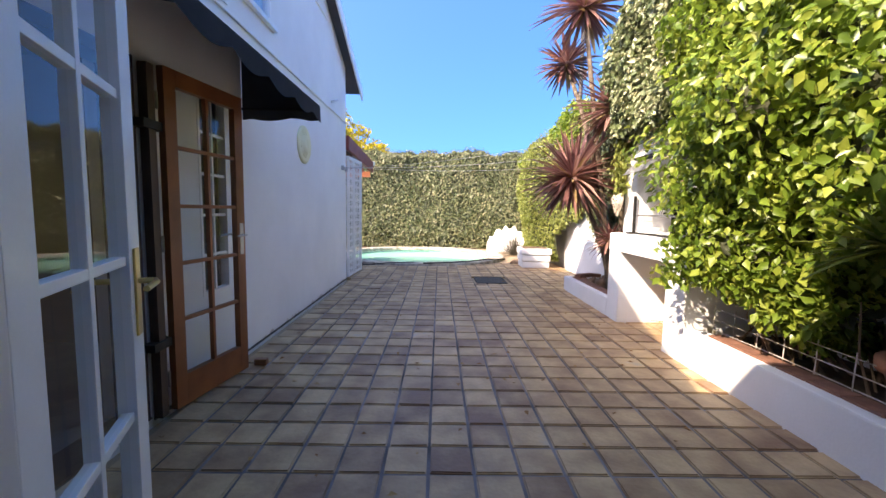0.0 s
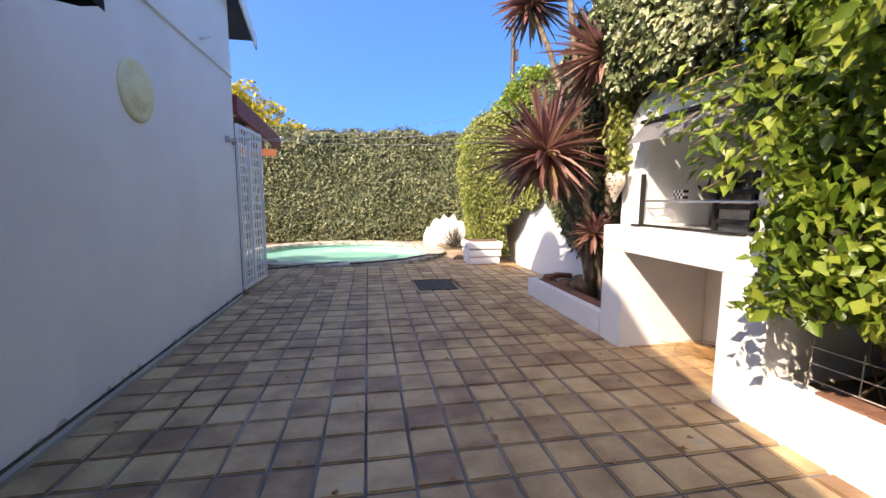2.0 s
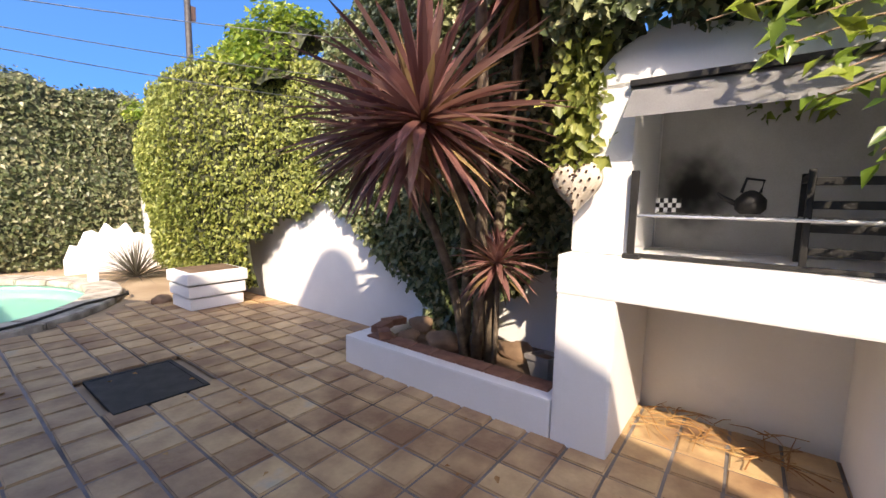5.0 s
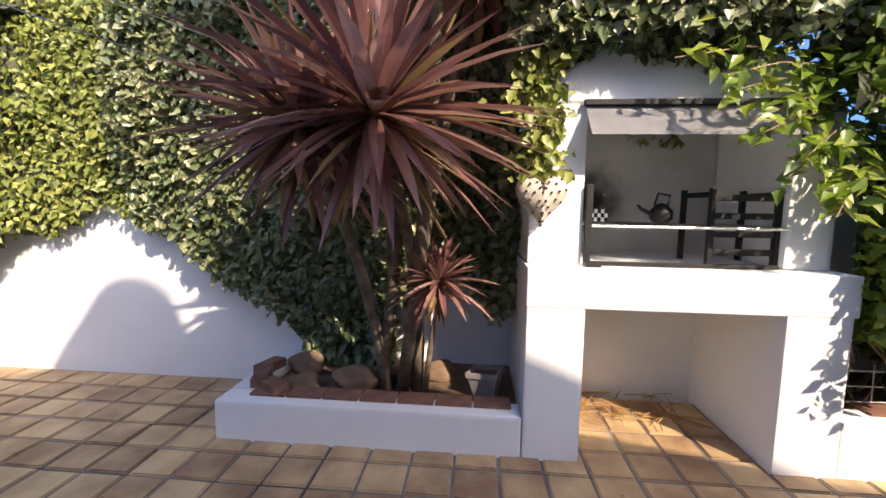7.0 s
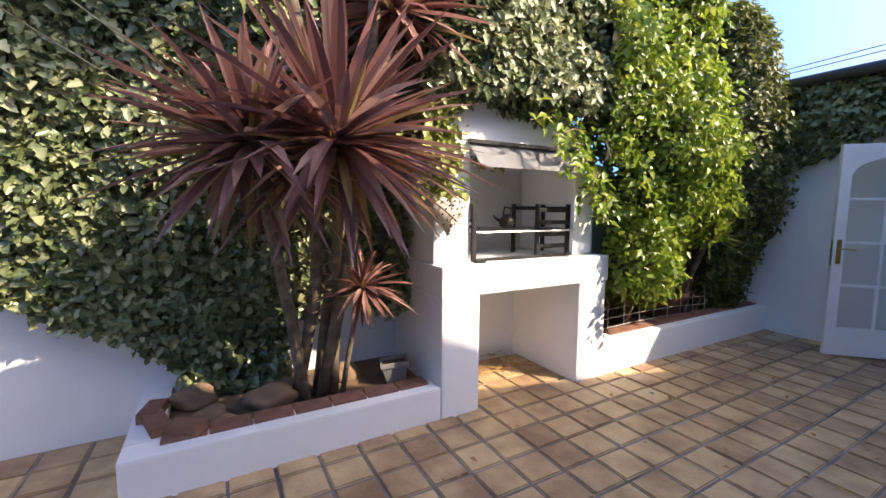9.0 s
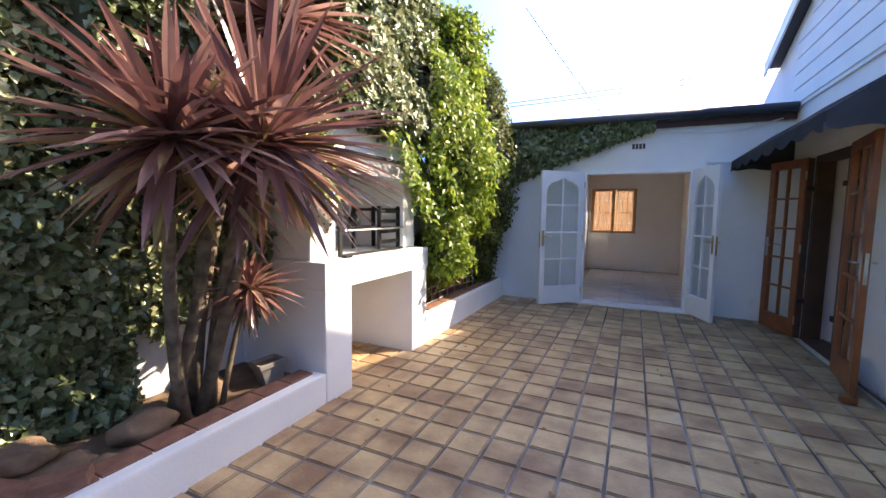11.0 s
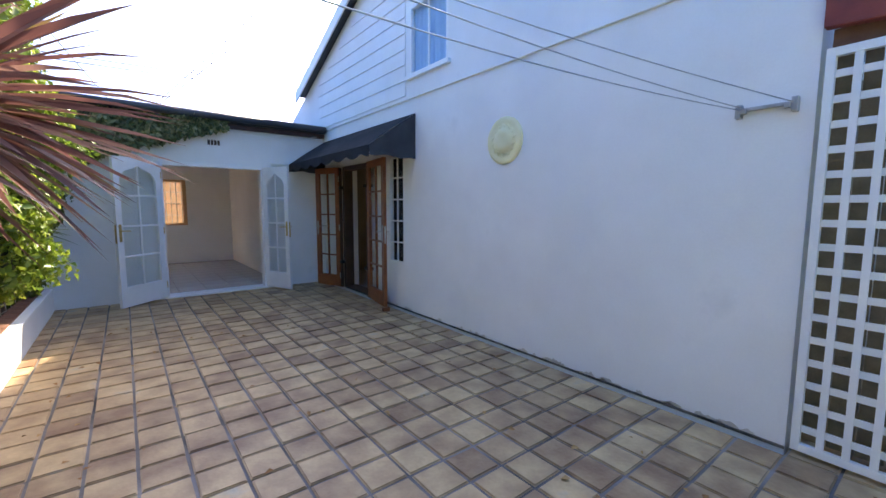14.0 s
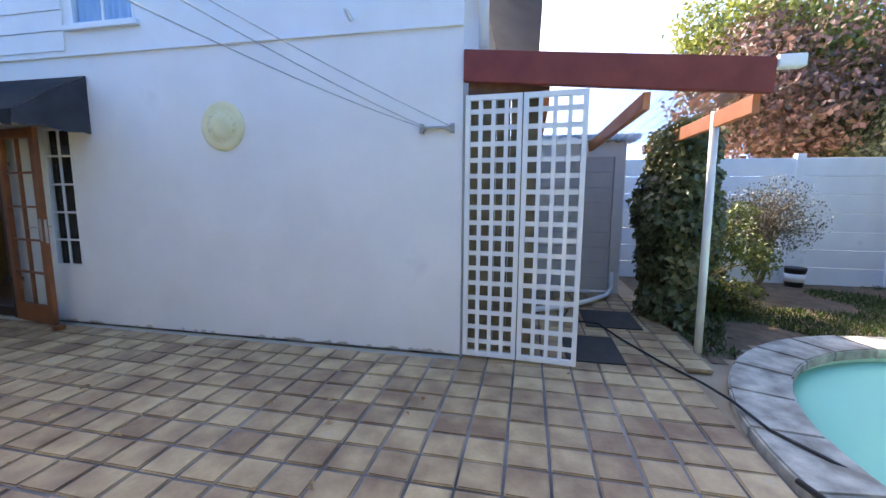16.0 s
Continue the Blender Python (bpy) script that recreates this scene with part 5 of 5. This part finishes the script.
green_mass("ivy_column", side_hedge, 36, 30, 7000, 0.085, CREEPER, "dense ivy column beside the pergola", "ivy", bulge=0.14, out=0.1, lobed=True)


def crown(name, centre, radii, count, size, material, label, trunk=True, category="tree", nb=26, seed=2, bark=TWIG):
    """A tree or shrub: trunk, limbs and a crown of leafy clumps with gaps."""
    r = random.Random(seed)
    c = Vector(centre)
    e = thing(name, (c.x, c.y, -0.045), label, category)
    bm = bmesh.new()
    base = Vector((0, 0, 0))
    top = Vector((0, 0, c.z + 0.045))
    if trunk:
        add_tube(bm, [base, top * 0.5 + Vector((0.1, 0.1, 0)), top], 0.03 * radii[2] + 0.03, 0.02, 8)
    pts, nrm = [], []
    for k in range(nb):
        while True:
            d = Vector((r.uniform(-1, 1), r.uniform(-1, 1), r.uniform(-1, 1)))
            if 0.35 < d.length < 1:
                break
        p = top + Vector((d.x * radii[0], d.y * radii[1], d.z * radii[2]))
        add_tube(bm, [base + (top - base) * r.uniform(0.2, 0.7), (top + p) / 2 - Vector((0, 0, 0.1 * radii[2])), p], 0.012 * radii[2] + 0.008, 0.004, 5)
        cr = 0.36 * (radii[0] + radii[1] + radii[2]) / 3
        for i in range(count // nb):
            n = Vector(rng.normal(0, 1, 3)).normalized()
            pts.append(p + n * cr * (0.55 + 0.5 * rng.random()))
            nrm.append(n)
    finish(bm, "branches", bark, e)
    lf = leaves("leaves", pts, nrm, size, material, 0.7)
    lf.parent = e
    tagged(lf, kind="stuff")
    return e


crown("dry_shrub", (-4.2, 12.5, 1.15), (0.62, 0.62, 0.55), 4200, 0.04, GREYBUSH, "grey half-bare twiggy shrub by the wall", True, "shrub", 150, 3, BARK)
crown("low_shrub", (-3.35, 11.5, 0.6), (0.6, 0.6, 0.7), 7000, 0.055, BUSHDARK, "low dark green shrub beside the ivy", False, "shrub", 20, 4)
crown("flowering_tree", (-9.2, 16.2, 3.7), (2.2, 3.2, 1.9), 22000, 0.15, PINKBUSH, "large pink and bronze bougainvillea behind the wall", True, "tree", 70, 5)
crown("green_tree", (-10.8, 15.7, 5.5), (2.4, 2.4, 2.0), 14000, 0.16, YELLOWHEDGE, "leafy green tree behind the wall", True, "tree", 36, 6)
crown("yellow_tree", (-5.5, 26.0, 4.6), (2.6, 2.5, 2.0), 12000, 0.25, YELLOWTREE, "tree full of yellow blossom beyond the hedge", True, "tree", 46, 7)

# dark bare bed beside the pool
bm = bmesh.new()
for i in range(28):
    for j in range(34):
        x, y = -5.4 + i * 0.15, 10.75 + j * 0.14
        if not any(in_pool(x + a, y + b, -0.03) for a in (0, 0.15) for b in (0, 0.14)):
            bm.faces.new([bm.verts.new((x + a, y + b, -0.036 + 0.012 * noise.noise(Vector(((x + a) * 3, (y + b) * 3, 0))))) for a, b in ((0, 0), (0.15, 0), (0.15, 0.14), (0, 0.14))])
bmesh.ops.remove_doubles(bm, verts=bm.verts, dist=0.001)
tagged(finish(bm, "soil_bed", SOIL), "dark bare soil beside the pool", "soil", kind="structure")
# lawn tufts
n = 22000
pts = np.stack([rng.uniform(-5.3, -1.35, n), rng.uniform(10.75, 15.2, n), np.full(n, -0.045)], axis=1)
keepers = [i for i in range(n) if not in_pool(pts[i, 0], pts[i, 1], 0.05) and noise.noise(Vector((pts[i, 0] * 0.9, pts[i, 1] * 0.9, 0))) > -0.12 + 0.12 * max(0, -pts[i, 0] - 3)]
bm_pts = pts[keepers]
lf = leaves("lawn", bm_pts, [(0.6, 0, 0.2)] * len(bm_pts), 0.075, GRASS, 0.9, droop=-1.2, wide=0.16)
tagged(lf, "patchy green lawn beside the pool", "lawn", kind="stuff")

# cables and pole
cl = thing("clothes_line", (WX, 8.28, 2.04), "steel washing line bracket with three stretched wires", "clothes line")
boxes("bracket", [((0.0, -0.14, -0.01), (0.03, 0.14, 0.01)), ((0.0, -0.15, -0.05), (0.05, -0.12, 0.03)), ((0.0, 0.12, -0.05), (0.05, 0.15, 0.03)), ((0.03, -0.12, -0.03), (0.06, -0.09, 0.0)), ((0.03, 0.09, -0.03), (0.06, 0.12, 0.0))], STEEL, cl)
for k, (y, ye, ze) in enumerate(((-0.13, -0.55, 0.12), (-0.1, -0.64, 0.32), (0.13, -1.1, 0.55))):
    tube("wire", [(0.04 + t * 4.55, y + (ye - y) * t, ze * t - 0.10 * math.sin(math.pi * t)) for t in [q / 16 for q in range(17)]], 0.0028, STEEL, cl, sides=6)
tb = tube("wall_pipe_stub", [(WX, 7.5, 2.98), (WX + 0.12, 7.5, 3.02)], 0.02, PAINT)
tagged(tb, "short white pipe stub on the gable wall", "pipe")
dp = thing("downpipe", (-0.9, 8.62, 2.9), "white rainwater downpipe at the house corner", "pipe")
tube("pipe", [(-0.1, 0.02, -0.15), (-0.1, 0.02, 0.3), (-0.1, 0.25, 0.55), (-0.1, 0.4, 0.7)], 0.045, GLOSSWHITE, dp, sides=12)

pole = thing("utility_pole", (9.3, 26.0, -0.045), "tall dark utility pole beyond the hedge", "pole")
tube("pole_shaft", [(0, 0, 0), (0, 0, 14.0)], 0.16, DRAIN, pole, 0.12, 10)
box("cross_arm", (-0.5, -0.06, 11.0), (0.5, 0.06, 11.12), DRAIN, pole)
box("junction_box", (0.12, -0.1, 9.3), (0.3, 0.1, 9.9), DARKWOOD, pole)
for a, b in (((7.07, -15, 12.76), (2.0, -15.2, 5.5)), ((-5.27, -15, 13.48), (1.2, -15.2, 5.9)), ((-6.1, -15, 13.53), (0.7, -15.2, 6.3)), ((14, -15.4, 7.7), (-12, -15.4, 8.6)), ((14, -15.5, 7.55), (-12, -15.5, 8.3))):
    w = tube("power_cable", [Vector(a).lerp(Vector(b), k / 10) - Vector((0, 0, 0.12 * math.sin(math.pi * k / 10))) for k in range(11)], 0.02, BLACKPLASTIC, sides=6)
    tagged(w, "thin dark overhead power cable against the sky", "cable", "overhead cables")


# drain cover in the paving
dr = thing("drain_cover", (1.95, 8.56, 0.0), "square dark iron drain cover set in the tiles", "drain")
boxes("rim", [((-0.28, -0.36, -0.01), (0.28, -0.33, 0.014)), ((-0.28, 0.33, -0.01), (0.28, 0.36, 0.014)), ((-0.28, -0.329, -0.01), (-0.25, 0.329, 0.014)), ((0.25, -0.329, -0.01), (0.28, 0.329, 0.014))], DRAIN, dr)
box("lid", (-0.249, -0.329, -0.01), (0.249, 0.329, 0.010), DRAIN, dr, 0.002)
st = tagged(box("door_stop", (-0.05, -0.03, 0), (0.05, 0.03, 0.05), BROWNWOOD, None, 0.01), "small brown wooden door wedge on the tiles", "door stop")
st.location = (-0.5, 4.2, 0.008)
# leaf litter on the paving
bm_n = 140
pts = np.stack([rng.uniform(-0.6, 3.0, bm_n), rng.uniform(2.0, 9.5, bm_n), np.full(bm_n, 0.014)], axis=1)
tagged(leaves("fallen_leaves", pts, [(0, 0, 1)] * bm_n, 0.045, DRYLEAF, 0.15), "few dry leaves scattered over the paving", "leaves", kind="stuff")

# ---- paving and room floor, piece by piece ----
def tile_mesh(name, w, d, h, material):
    bm = bmesh.new()
    add_box(bm, (-w / 2, -d / 2, -h), (w / 2, d / 2, 0))
    top = [e for e in bm.edges if all(v.co.z > -1e-6 for v in e.verts)]
    bmesh.ops.bevel(bm, geom=top, offset=0.007, segments=2, affect="EDGES")
    bmesh.ops.recalc_face_normals(bm, faces=bm.faces)
    me = bpy.data.meshes.new(name)
    bm.to_mesh(me)
    bm.free()
    me.materials.append(material)
    return me


paving = thing("paving", (0, 0, 0), "square clay patio tiles in brown, grey and ochre", "paving", kind="structure")
TX, TY = 0.01, 0.19
mesh_tile = tile_mesh("tile", PX - 0.017, PY - 0.017, 0.03, TILE)
spots = []
for i in range(-18, 19):
    for j in range(4, 50):
        x, y = TX + (i + 0.5) * PX, TY + (j + 0.5) * PY
        main = WX - 0.02 < x < GX and LY + 0.02 < y < 11.3
        side = -3.75 < x <= WX - 0.02 and 8.55 < y < 10.6
        if not (main or side) or any(in_pool(x + a, y + b, 0.0) for a in (-PX / 2, PX / 2) for b in (-PY / 2, PY / 2)):
            continue
        if x > BX + 0.12 and (y < 4.55 or 5.85 < y < 7.75):
            continue
        if abs(x - 1.95) < 0.27 and abs(y - 8.56) < 0.35:
            continue
        spots.append((x, y))
rr = random.Random(11)
bm = bmesh.new()
for x, y in spots:
    q = [bm.verts.new((x + a * PX / 2, y + b * PY / 2, -0.007)) for a, b in ((-1, -1), (1, -1), (1, 1), (-1, 1))]
    bm.faces.new(q)
bmesh.ops.remove_doubles(bm, verts=bm.verts, dist=0.002)
finish(bm, "mortar_bed", MORTAR, paving)
near = [s for s in spots if -0.4 < s[0] < 3.0 and 3.4 < s[1] < 8.6][:300]
rest = bmesh.new()
for x, y in spots:
    m = pose(x + rr.uniform(-0.002, 0.002), y + rr.uniform(-0.002, 0.002), 0.004 + rr.uniform(-0.0025, 0.0025), rr.uniform(-0.5, 0.5), rr.uniform(-0.5, 0.5), rr.uniform(-0.8, 0.8))
    if (x, y) in near:
        t = new("tile", mesh_tile)
        t.parent = paving
        t.matrix_basis = m
    else:
        start = len(rest.verts)
        rest.from_mesh(mesh_tile)
        rest.verts.ensure_lookup_table()
        bmesh.ops.transform(rest, matrix=m, verts=rest.verts[start:])
tagged(finish(rest, "outer_tiles", TILE, paving), kind="stuff")
room = thing("room_tiles", (0, 0, 0), "pale glossy square floor tiles of the garden room", "floor", kind="structure")
mesh_room = tile_mesh("room_tile", 0.395, 0.395, 0.01, ROOMTILE)
for i in range(6):
    for j in range(10):
        x, y = 0.05 + 0.2 + i * 0.4, 1.0 - j * 0.4
        if x < 2.1 and y > -2.9:
            t = new("floor_tile", mesh_room)
            t.parent = room
            t.location = (x, y, 0.036)
